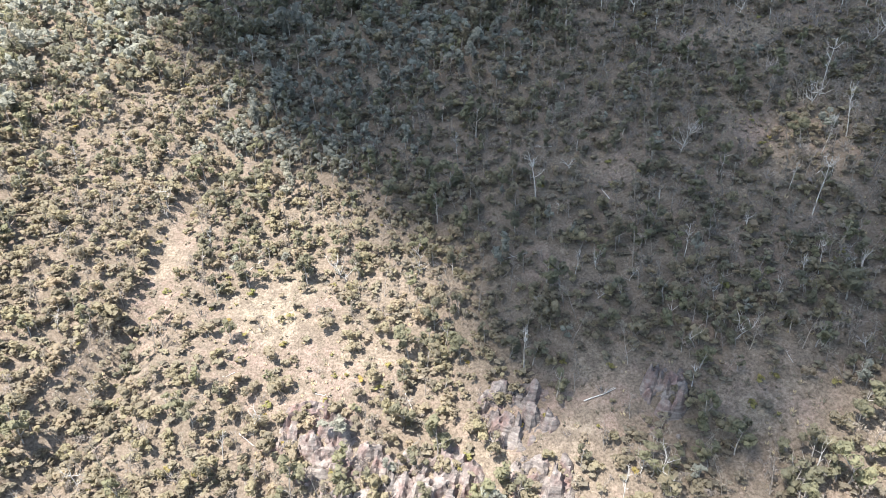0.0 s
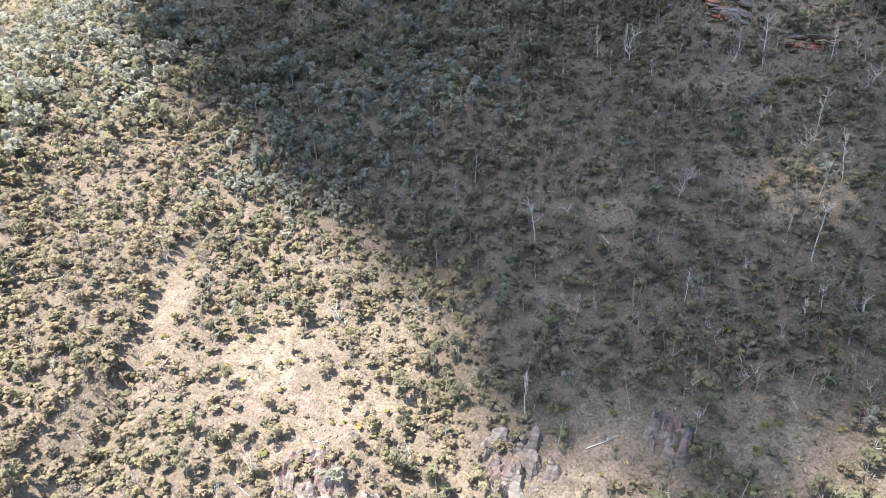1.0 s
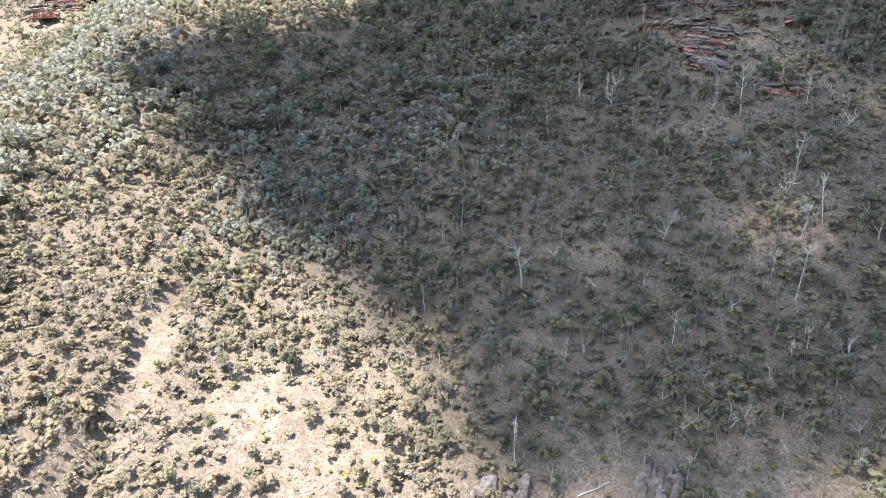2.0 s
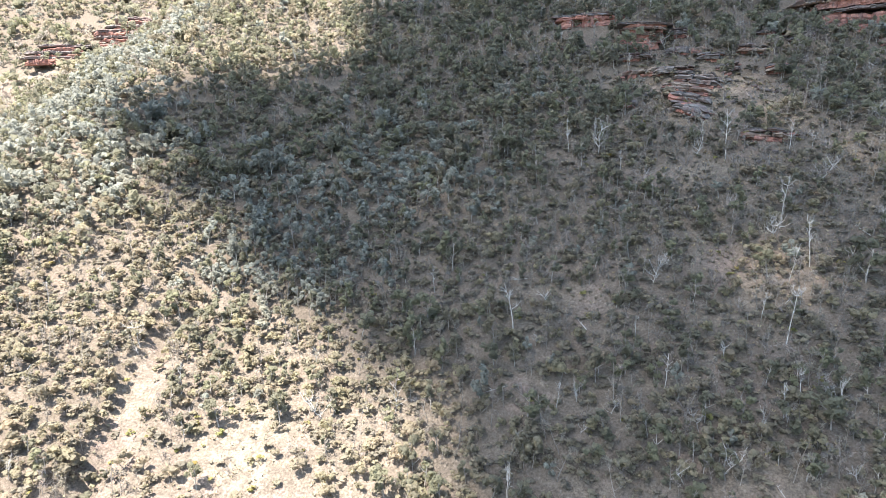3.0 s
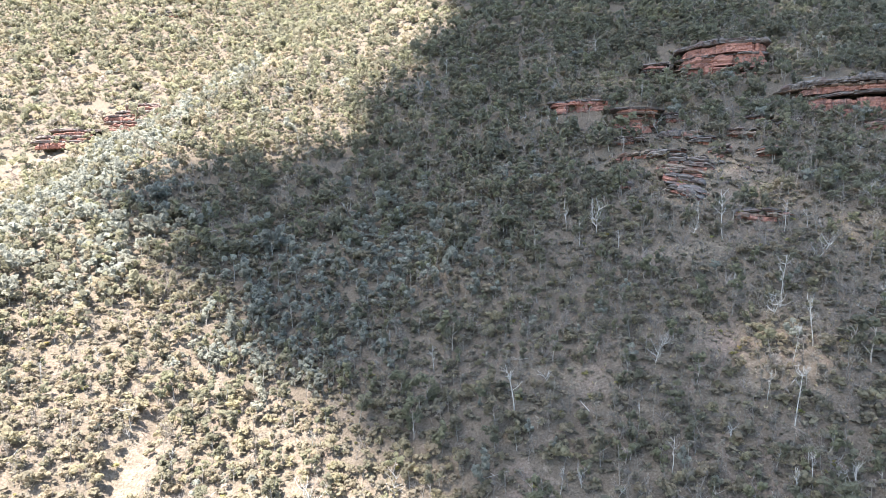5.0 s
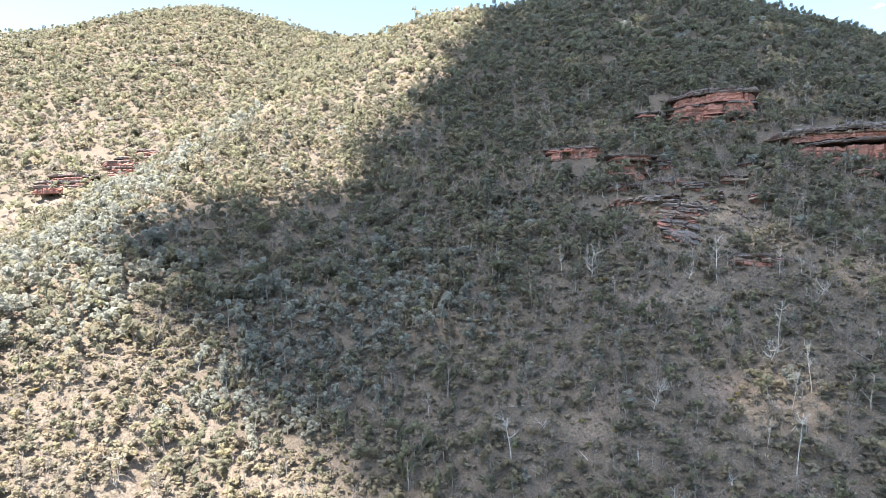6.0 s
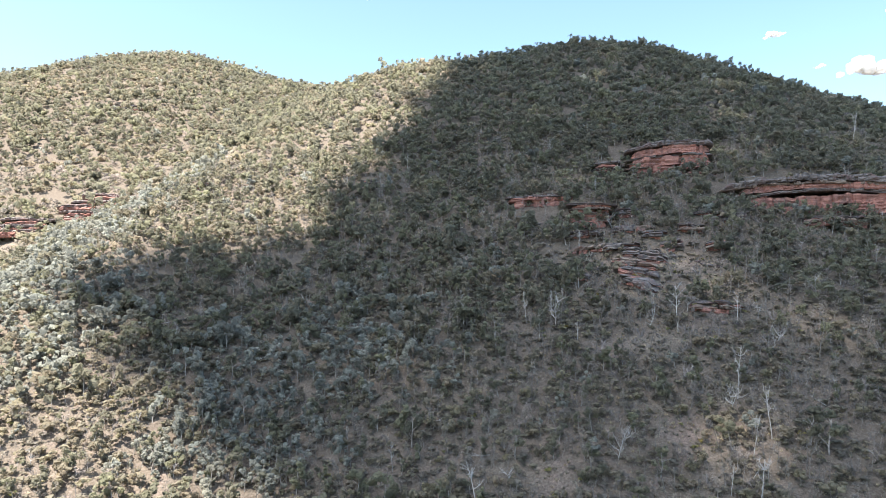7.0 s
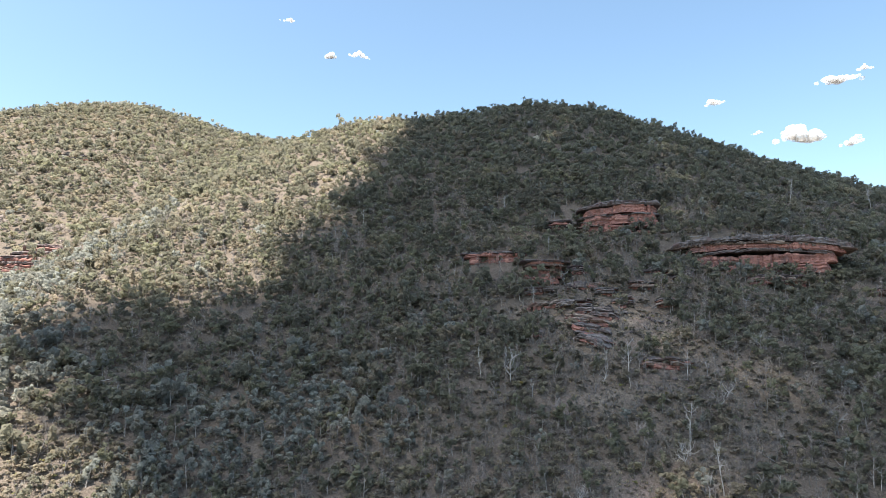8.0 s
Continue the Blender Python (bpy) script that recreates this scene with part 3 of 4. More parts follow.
def sprays(centres, sizes, count, length, width, rng, droop=0.5, flat=0.75):
    """Leaf sprays: slim triangles strewn over the shell of each clump."""
    n = len(centres) * count
    middle = np.repeat(np.asarray(centres, float), count, 0)
    reach = np.repeat(np.asarray(sizes, float), count)
    way = rng.normal(size=(n, 3))
    way /= np.linalg.norm(way, axis=1)[:, None]
    spot = middle + way * (reach * rng.uniform(0.45, 1.05, n))[:, None] * np.array((1, 1, flat))
    along = rng.normal(size=(n, 3)) * 0.6 + way * 0.7
    along[:, 2] -= droop
    along /= np.linalg.norm(along, axis=1)[:, None]
    across = np.cross(along, rng.normal(size=(n, 3)))
    across /= np.linalg.norm(across, axis=1)[:, None]
    long = (length * rng.uniform(0.6, 1.3, n))[:, None]
    wide = (width * rng.uniform(0.6, 1.3, n))[:, None]
    points = np.stack([spot - across * wide / 2 - along * long * 0.3, spot + across * wide / 2 - along * long * 0.3,
                       spot + along * long * 0.7], 1).reshape(-1, 3)
    return points, np.arange(3 * n).reshape(-1, 3)


GOLD = (1 + math.sqrt(5)) / 2
ICO = np.array([(0, 1, GOLD), (0, -1, GOLD), (0, 1, -GOLD), (0, -1, -GOLD), (1, GOLD, 0), (-1, GOLD, 0), (1, -GOLD, 0), (-1, -GOLD, 0),
                (GOLD, 0, 1), (GOLD, 0, -1), (-GOLD, 0, 1), (-GOLD, 0, -1)]) / math.hypot(1, GOLD)
OCTA = np.array([(1, 0, 0), (-1, 0, 0), (0, 1, 0), (0, -1, 0), (0, 0, 1), (0, 0, -1)], float)


def hull_faces(form):
    """Triangles between neighbouring corners of a regular solid, facing outwards."""
    reach = min(np.linalg.norm(form[0] - q) for q in form[1:]) * 1.05
    n, faces = len(form), []
    for a in range(n):
        for b in range(a + 1, n):
            for c in range(b + 1, n):
                p, q, r = form[a], form[b], form[c]
                if max(np.linalg.norm(p - q), np.linalg.norm(q - r), np.linalg.norm(r - p)) < reach:
                    faces.append((a, b, c) if np.dot(np.cross(q - p, r - p), p) > 0 else (a, c, b))
    return np.array(faces)


ICO_FACES, OCTA_FACES = hull_faces(ICO), hull_faces(OCTA)


def clumps_of(centres, sizes, rng, coarse=False, flat=0.72):
    """Dense ragged foliage clumps."""
    form, faces = (OCTA, OCTA_FACES) if coarse else (ICO, ICO_FACES)
    pieces = []
    for c, s in zip(centres, sizes):
        turn = np.array(Euler(rng.uniform(0, 6.28, 3)).to_matrix())
        p = (form @ turn) * rng.uniform(0.62, 1.3, (len(form), 1)) * s * np.array((1, 1, flat))
        pieces.append((p + c, faces))
    return joined(pieces)


def bent(start, way, length, steps, bend, rng, rise=0.0):
    path, p, d = [np.array(start, float)], np.array(start, float), np.array(way, float)
    for _ in range(steps):
        d = d + rng.normal(0, bend, 3) + np.array((0, 0, rise))
        d /= np.linalg.norm(d)
        p = p + d * length / steps
        path.append(p)
    return path


def gum_form(seed, tall, spread, clumps, leaves, length, width, sides, limbs, trunk_r=0.16, bare=0.42, twigs=0, dense=0.62, coarse=False):
    """A gum tree: leaning trunk, rising limbs, leaf clumps at their ends. Returns wood and crown."""
    rng = np.random.default_rng(seed)
    lean = rng.normal(0, 0.07, 2)
    trunk = bent((0, 0, -0.5), (lean[0], lean[1], 1), tall * 0.8 + 0.5, 4 if sides > 3 else (2 if limbs else 1), 0.09, rng, 0.05)
    wood = [tube(trunk, np.linspace(trunk_r, trunk_r * 0.3, len(trunk)), sides)]
    ends = [trunk[-1]]
    for k in range(limbs):
        a = 2 * math.pi * (k / max(limbs, 1) + rng.uniform(-0.1, 0.1))
        s = rng.uniform(bare, 0.92)
        low = int(s * (len(trunk) - 1))
        start = trunk[low] + (trunk[min(low + 1, len(trunk) - 1)] - trunk[low]) * (s * (len(trunk) - 1) - low)
        out = spread * rng.uniform(0.55, 1.0) * (1.25 - 0.6 * s)
        limb = bent(start, (math.cos(a), math.sin(a), 0.75), out, 3 if sides > 3 else 1, 0.16, rng, 0.12)
        wood.append(tube(limb, np.linspace(trunk_r * 0.5, trunk_r * 0.14, len(limb)), max(3, sides - 2)))
        ends.append(limb[-1])
        ends.append(0.5 * (limb[-1] + limb[-2]))
        if sides > 3:
            ends.append(limb[-2])
        for _ in range(twigs):
            twig = bent(limb[rng.integers(1, len(limb))], rng.normal(size=3) * 0.7 + np.array((0, 0, 0.7)), out * 0.5, 1, 0.1, rng)
            wood.append(tube(twig, (trunk_r * 0.16, trunk_r * 0.06), 3))
            ends.append(twig[-1])
    picks = [ends[k % len(ends)] for k in range(clumps)]
    loose = 0.13 if limbs > 3 else (0.22 if limbs else 0.36)
    centres = np.array(picks) + rng.normal(0, loose * spread, (clumps, 3)) * np.array((1, 1, 0.75))
    sizes = spread * rng.uniform(0.24, 0.42, clumps) * (9 / clumps) ** 0.2
    crown = sprays(centres, sizes, leaves, length, width, rng)
    if dense:
        crown = joined([clumps_of(centres, sizes * dense * 1.25, rng, coarse, 0.9), crown])
    return grown(wood), crown


def scrub_form(seed, tall, spread, leaves, length, width, stems, clumps=9, coarse=False):
    """A rounded shrub of several stems, with a ragged dome of foliage."""
    rng = np.random.default_rng(seed)
    wood = []
    for k in range(stems):
        a = rng.uniform(0, 2 * math.pi)
        stem = bent((0, 0, -0.3), (0.6 * math.cos(a), 0.6 * math.sin(a), 1), tall * 0.75, 2, 0.15, rng)
        wood.append(tube(stem, (0.06, 0.045, 0.02), 3))
    a = rng.uniform(0, 2 * math.pi, clumps)
    out = spread * rng.uniform(0.1, 0.72, clumps)
    high = tall * rng.uniform(0.38, 0.84, clumps) * (1.05 - 0.35 * out / spread)
    centres = np.stack([out * np.cos(a), out * np.sin(a), high], 1)
    sizes = spread * rng.uniform(0.30, 0.5, clumps) * (9 / clumps) ** 0.33
    crown = joined([clumps_of(centres, sizes * 0.85, rng, coarse), sprays(centres, sizes, max(1, leaves // clumps), length, width, rng, 0.1, 0.8)])
    crown[0][:, 2] = np.maximum(crown[0][:, 2], 0.05)
    return grown(wood), crown


def twig_form(seed):
    """A leafless shrub: thin stems that fork and spread."""
    rng = np.random.default_rng(seed)
    pieces = []
    for _ in range(9):
        a = rng.uniform(0, 2 * math.pi)
        lean = rng.uniform(0.2, 0.9)
        stem = bent((0, 0, -0.2), (lean * math.cos(a), lean * math.sin(a), 1), rng.uniform(1.6, 2.9), 2, 0.15, rng)
        pieces.append(tube(stem, (0.035, 0.028, 0.012), 3))
        for _ in range(2):
            twig = bent(stem[1], (math.cos(a) + rng.normal(0, 0.6), math.sin(a) + rng.normal(0, 0.6), 0.9), rng.uniform(0.7, 1.4), 1, 0.1, rng)
            pieces.append(tube(twig, (0.022, 0.01), 3))
    return grown(pieces)


def dead_form(seed, kind):
    """A leafless tree, 10 m high: returns the trunk and a list of branches, each with its twigs."""
    rng = np.random.default_rng(seed)
    straight = kind == "tall"
    trunk = bent((0, 0, -0.6), (*rng.normal(0, 0.08 if straight else 0.25, 2), 1), 9.2 if straight else 6.5, 6, 0.06 if straight else 0.2, rng, 0.05)
    stem = tube(trunk, np.linspace(0.14, 0.04, 7), 6)
    branches = []
    for k in range(7 if straight else 8):
        s = rng.uniform(0.5, 1.0) if straight else rng.uniform(0.3, 1.0)
        at = trunk[min(6, max(1, int(s * 6)))]
        a = rng.uniform(0, 2 * math.pi)
        reach = rng.uniform(1.2, 2.6) if straight else rng.uniform(2.2, 4.6)
        limb = bent(at, (math.cos(a), math.sin(a), 0.9 if straight else 0.5), reach, 4, 0.25, rng, 0.1)
        pieces = [tube(limb, np.linspace(0.065 if straight else 0.09, 0.025, 5), 4)]
        for _ in range(4):
            twig = bent(limb[rng.integers(1, 5)], rng.normal(size=3) * 0.7 + np.array((math.cos(a) * 0.4, math.sin(a) * 0.4, 0.7)), reach * rng.uniform(0.3, 0.6), 2, 0.25, rng)
            pieces.append(tube(twig, (0.04, 0.028, 0.014), 3))
        branches.append(grown(pieces))
    return stem, branches


# ---- where things grow ----
def scatter(spacing, x_low, x_high, y_low, y_high, seed):
    """Uneven positions over a stretch of the plan."""
    rng = np.random.default_rng(seed)
    gx, gy = np.meshgrid(np.arange(x_low, x_high, spacing), np.arange(y_low, y_high, spacing))
    x = gx.ravel() + rng.uniform(-0.6, 0.6, gx.size) * spacing
    y = gy.ravel() + rng.uniform(-0.6, 0.6, gx.size) * spacing
    return x, y, rng


def on_near_side(x, y):
    """The slopes that face the valley, with a strip beyond each crest."""
    back = hill_z(x, y + 6) - hill_z(x, y - 22)
    return (back > -3.0) & (x < 0.98 * y + 40) & (x > -0.8 * y - 30) & (y > 44)


def weighted_pick(rng, *weights):
    stack = np.cumsum(np.stack(weights), 0)
    return (rng.random(stack.shape[1]) * stack[-1] > stack).sum(0)


def forest_mesh(name, forms, x, y, size, tall, turn, tint, rng, materials):
    """Many plants as one mesh: forms are pairs of wood and crown."""
    z = ground_z(x, y)
    kinds = rng.integers(0, len(forms), len(x))
    points, faces, picks, tints, base = [], [], [], [], 0
    for k, form in enumerate(forms):
        here = np.where(kinds == k)[0]
        if not len(here):
            continue
        for slot, (p, f) in enumerate(form):
            c, s = np.cos(turn[here])[:, None], np.sin(turn[here])[:, None]
            w, h = size[here][:, None], (size * tall)[here][:, None]
            q = np.stack([(p[:, 0] * c - p[:, 1] * s) * w + x[here][:, None], (p[:, 0] * s + p[:, 1] * c) * w + y[here][:, None],
                          p[:, 2] * h + z[here][:, None]], 2)
            points.append(q.reshape(-1, 3))
            faces.append((f[None] + (np.arange(len(here)) * len(p))[:, None, None]).reshape(-1, 3) + base)
            picks.append(np.full(len(here) * len(f), slot))
            tints.append(np.repeat(tint[here], len(p)))
            base += len(here) * len(p)
    return mesh_of(name, np.concatenate(points), np.concatenate(faces), materials, np.concatenate(picks), np.concatenate(tints))


def plant_things(name, forms, x, y, size, tall, turn, rng, materials, names, label, category, group):
    """Plants as things of their own that share the forms' meshes."""
    kits = []
    for wood, crown in forms:
        top = tagged(new(name), label, category, group)
        part(names[0], mesh_of(names[0], *wood, [materials[0]]), top)
        part(names[1], mesh_of(names[1], *crown, [materials[1]]), top)
        kits.append(top)
    kinds = rng.integers(0, len(kits), len(x))
    used = set()
    z = ground_z(x, y)
    for k in range(len(x)):
        top = kits[kinds[k]]
        place = Matrix.LocRotScale((x[k], y[k], z[k]), Euler((0, 0, turn[k])), (size[k], size[k], size[k] * tall[k]))
        if kinds[k] in used:
            top = copy_thing(top, Matrix.Identity(4))
        used.add(kinds[k])
        top.matrix_basis = place


GUM_NEAR = [gum_form(100 + k, 5.9, 2.6, 12, 10, 0.5, 0.26, 4, 6, 0.12, 0.2, dense=0.66) for k in range(7)]
GUM_MID = [gum_form(120 + k, 5.4, 3.1, 9, 3, 1.0, 0.52, 3, 3, 0.11, 0.2, dense=0.8, coarse=True) for k in range(6)]
GUM_FAR = [gum_form(140 + k, 4.2, 5.2, 6, 1, 2.0, 1.1, 3, 0, 0.1, dense=0.66, coarse=True) for k in range(7)]
THIN_NEAR = [gum_form(160 + k, 6.2, 1.6, 12, 6, 0.6, 0.3, 4, 5, 0.075, 0.2, 1, dense=0.0) for k in range(6)]
THIN_MID = [gum_form(180 + k, 6.2, 1.8, 8, 4, 0.9, 0.5, 3, 3, 0.09, 0.25, 0, dense=0.0) for k in range(4)]
SCRUB_NEAR = [scrub_form(200 + k, 2.9, 1.9, 56, 0.52, 0.28, 2, 7) for k in range(7)]
SCRUB_MID = [scrub_form(220 + k, 2.9, 2.1, 18, 0.9, 0.5, 1, 6, True) for k in range(5)]
SCRUB_LOW = [scrub_form(226 + k, 2.2, 1.8, 12, 0.6, 0.34, 1, 4, True) for k in range(4)]
SCRUB_FAR = [scrub_form(230 + k, 2.8, 4.3, 6, 1.2, 0.75, 1, 6, True) for k in range(4)]
TUFT_BUSH = [scrub_form(240 + k, 1.1, 0.75, 40, 0.36, 0.2, 2, 5) for k in range(3)]


def plant_hillside():
    # trees
    for tier, (spacing, near, far) in enumerate(((2.35, 40, 185), (2.75, 185, 335), (5.2, 335, 900))):
        x, y, rng = scatter(spacing, -640, 620, 40, 860, 300 + tier)
        reach = np.hypot(x, y)
        keep = on_near_side(x, y) & (reach >= near) & (reach < far)
        x, y, reach = x[keep], y[keep], reach[keep]
        bare = openness(x, y)
        patchy = 0.5 + 0.5 * layered_noise(x, y, 26, 2, 40)
        high = np.clip((hill_z(x, y) - 175) / 40, 0, 1)
        keep = rng.random(len(x)) < (1 - 0.86 * bare) ** 1.6 * np.clip(0.92 + 0.08 * high + 0.4 * (patchy - 0.5) - 0.04 * open_woods(x, y), 0.1, 1)
        x, y, high, patchy = x[keep], y[keep], high[keep], patchy[keep]
        blue = np.max([zone(x, y, *p) for p in BLUE], 0)
        brown = np.max([zone(x, y, *p) for p in BROWN], 0)
        apart_woods = open_woods(x, y)
        kind = weighted_pick(rng, ((0.26, 0.6, 0.6)[tier] + 0.9 * high + 0.2 * patchy) * (1 - 0.25 * apart_woods), 1.3 * blue + 0.03, ((0.6 if tier == 0 else 0.42) - 0.4 * high) * (1 - blue) + 0.8 * apart_woods, 1.5 * brown + 0.6 - 0.25 * high)
        size = np.clip(rng.normal(0.82 if tier == 0 else 0.92, 0.24, len(x)), 0.35, 1.6)
        tall = rng.uniform(0.85, 1.2, len(x))
        turn, tint = rng.uniform(0, 6.28, len(x)), rng.random(len(x))
        gum, thin = (GUM_NEAR, GUM_MID, GUM_FAR)[tier], (THIN_NEAR, THIN_MID, GUM_FAR)[tier]
        scrub = (SCRUB_NEAR, SCRUB_MID, SCRUB_FAR)[tier]
        sets = (("gum_tree", gum, GUM_LEAF, PALE_BARK, "olive-green gum tree with a pale thin trunk on the slope", "woodland of olive-green gum trees covering the slope"),
                ("blue_gum", gum, BLUE_LEAF, PALE_BARK, "bluish grey-leaved gum tree in the hollow", "stand of bluish grey-leaved gum trees in the hollow"),
                ("gum_sapling", thin, THIN_LEAF, GREY_BARK, "thin grey sapling with sparse dry leaves", "thin grey saplings with sparse dry leaves on the slope"),
                ("sheoak_shrub", scrub, SCRUB_LEAF, GREY_BARK, "rounded olive-brown shrub on the dry slope", "olive-brown scrub scattered over the slope"))
        for k, (name, forms, leaf, bark, label, wide_label) in enumerate(sets):
            here = np.where(kind == k)[0]
            if not len(here):
                continue
            shrink = 0.8 if tier == 2 and k == 2 else 1.0
            grow = size[here] * shrink
            apart = np.zeros(len(here), bool)
            if tier == 0:
                order = np.argsort(np.hypot(x[here] - 8, y[here] - 88))
                apart[order[:260]] = True
                a = here[apart]
                plant_things(name, forms, x[a], y[a], grow[apart], tall[a], turn[a], rng, (bark, leaf),
                             ("stem" if k == 3 else "trunk", "foliage" if k == 3 else "crown"), label,
                             "shrub" if k == 3 else "tree", "shrubs on the slope" if k == 3 else "trees on the slope")
            b = here[~apart]
            if len(b):
                data = forest_mesh("woodland", forms, x[b], y[b], grow[~apart], tall[b], turn[b], tint[b], rng, [bark, leaf])
                tagged(new("woodland" if k < 3 else "scrub", data), wide_label, "woodland" if k < 3 else "scrub", kind="stuff")
    # low undergrowth between the trees
    x, y, rng = scatter(2.55, -150, 190, 45, 260, 340)
    keep = on_near_side(x, y) & (np.hypot(x, y) < 235) & (rng.random(len(x)) < 0.85 * (1 - 0.85 * openness(x, y)))
    x, y = x[keep], y[keep]
    size, tall = rng.uniform(0.45, 1.05, len(x)), rng.uniform(0.5, 0.95, len(x))
    turn, tint = rng.uniform(0, 6.28, len(x)), rng.random(len(x))
    data = forest_mesh("undergrowth", SCRUB_LOW, x, y, size, tall, turn, tint, rng, [GREY_BARK, BRUSH])
    tagged(new("undergrowth", data), "low grey-brown bushes growing between the trees", "undergrowth", kind="stuff")
    # leafless grey shrubs
    x, y, rng = scatter(7.5, -90, 150, 60, 235, 345)
    keep = on_near_side(x, y) & (rng.random(len(x)) < 0.3 + 0.6 * open_woods(x, y))
    x, y = x[keep][:300], y[keep][:300]
    meshes = [mesh_of("bare_shrub", *twig_form(260 + k), [TWIG]) for k in range(6)]
    for k in range(len(x)):
        ob = tagged(new("bare_shrub", meshes[k % 6]), "leafless grey twiggy shrub on the slope", "shrub", "leafless shrubs on the slope")
        size = rng.uniform(0.6, 1.25 + 0.6 * float(open_woods(x[k], y[k])))
        ob.matrix_basis = Matrix.LocRotScale((x[k], y[k], float(ground_z(x[k], y[k]))), Euler((0, 0, rng.uniform(0, 6.28))), (size, size, size))
    # small yellow-green bushes on the open spur
    x, y, rng = scatter(4.4, -95, 110, 60, 190, 350)
    chance = 0.12 + 0.42 * openness(x, y)
    keep = on_near_side(x, y) & (rng.random(len(x)) < chance)
    x, y = x[keep][:300], y[keep][:300]
    plant_things("tuft_bush", TUFT_BUSH, x, y, rng.uniform(0.6, 1.4, len(x)), rng.uniform(0.8, 1.2, len(x)), rng.uniform(0, 6.28, len(x)), rng,
                 (GREY_BARK, BRIGHT_LEAF), ("stem", "foliage"), "small yellow-green bush in the dry grass", "bush", "small bushes in the grass")


plant_hillside()


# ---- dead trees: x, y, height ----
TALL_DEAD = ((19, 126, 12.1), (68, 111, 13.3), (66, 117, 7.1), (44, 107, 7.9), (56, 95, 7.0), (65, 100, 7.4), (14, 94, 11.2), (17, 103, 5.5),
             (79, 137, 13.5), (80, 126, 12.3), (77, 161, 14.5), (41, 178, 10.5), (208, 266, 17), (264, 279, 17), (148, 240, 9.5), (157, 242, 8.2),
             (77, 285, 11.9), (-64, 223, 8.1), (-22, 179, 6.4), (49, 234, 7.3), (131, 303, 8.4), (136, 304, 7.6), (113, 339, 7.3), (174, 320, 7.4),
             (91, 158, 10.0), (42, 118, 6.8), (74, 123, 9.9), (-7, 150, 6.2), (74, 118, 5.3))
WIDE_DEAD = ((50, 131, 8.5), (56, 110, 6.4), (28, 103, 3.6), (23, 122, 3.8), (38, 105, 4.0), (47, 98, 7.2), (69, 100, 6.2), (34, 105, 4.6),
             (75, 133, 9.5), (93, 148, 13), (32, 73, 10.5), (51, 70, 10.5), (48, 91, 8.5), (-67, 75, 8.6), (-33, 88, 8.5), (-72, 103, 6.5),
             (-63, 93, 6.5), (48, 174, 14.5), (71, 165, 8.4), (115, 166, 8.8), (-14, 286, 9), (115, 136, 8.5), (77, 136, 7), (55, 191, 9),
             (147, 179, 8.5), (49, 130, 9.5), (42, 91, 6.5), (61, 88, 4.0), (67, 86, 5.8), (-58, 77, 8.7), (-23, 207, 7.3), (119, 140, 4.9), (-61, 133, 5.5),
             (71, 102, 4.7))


def dead_tree_kit(seed, kind, label):
    stem, branches = dead_form(seed, kind)
    top = tagged(new("dead_tree"), label, "tree", "bleached dead trees on the slope")
    trunk = part("trunk", mesh_of("trunk", *stem, [DEAD_WOOD], smooth=True), top)
    for limb in branches:
        part("branch", mesh_of("branch", *limb, [DEAD_WOOD], smooth=True), trunk)
    return top


def build_dead_trees():
    tall_label, wide_label = "tall bleached dead gum with a bare straight trunk", "bleached dead gum with bare crooked spreading branches"
    rng = np.random.default_rng(77)
    x, y, pick = scatter(11.0, -120, 190, 70, 330, 360)
    keep = on_near_side(x, y) & (pick.random(len(x)) < 0.25 - 0.12 * (x < -20)) & (openness(x, y) < 0.6)
    x, y = x[keep], y[keep]
    high = np.clip(pick.normal(6.8, 2.2, len(x)), 3, 11)
    slim = pick.random(len(x)) < 0.6
    extra_tall = [(a, b, h) for a, b, h, s in zip(x, y, high, slim) if s]
    extra_wide = [(a, b, h) for a, b, h, s in zip(x, y, high, slim) if not s]
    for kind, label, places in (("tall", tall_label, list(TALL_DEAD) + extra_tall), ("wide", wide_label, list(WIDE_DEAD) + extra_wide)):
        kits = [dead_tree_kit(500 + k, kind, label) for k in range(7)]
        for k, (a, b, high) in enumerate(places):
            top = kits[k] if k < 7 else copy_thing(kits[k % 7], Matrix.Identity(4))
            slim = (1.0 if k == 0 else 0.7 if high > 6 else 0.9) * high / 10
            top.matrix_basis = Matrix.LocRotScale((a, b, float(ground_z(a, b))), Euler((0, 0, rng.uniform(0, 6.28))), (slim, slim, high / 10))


build_dead_trees()


# ---- fallen logs and boulders ----
def log_kit(seed):
    rng = np.random.default_rng(seed)
    stem = tube(bent((0, 0, 0.12), (1, 0, 0.02), 6.0, 5, 0.06, rng), np.linspace(0.13, 0.05, 6), 6)
    top = tagged(new("fallen_log"), "grey fallen log lying on the slope", "log", "fallen logs on the slope")
    part("trunk", mesh_of("trunk", *stem, [DEAD_WOOD], smooth=True), top)
    for _ in range(3):
        at = rng.uniform(2.5, 5.5)
        limb = tube(bent((at, 0, 0.2), (0.7, rng.uniform(-1, 1), 0.5), rng.uniform(0.8, 1.8), 2, 0.2, rng), (0.07, 0.05, 0.02), 4)
        part("branch", mesh_of("branch", *limb, [DEAD_WOOD], smooth=True), top)
    return top


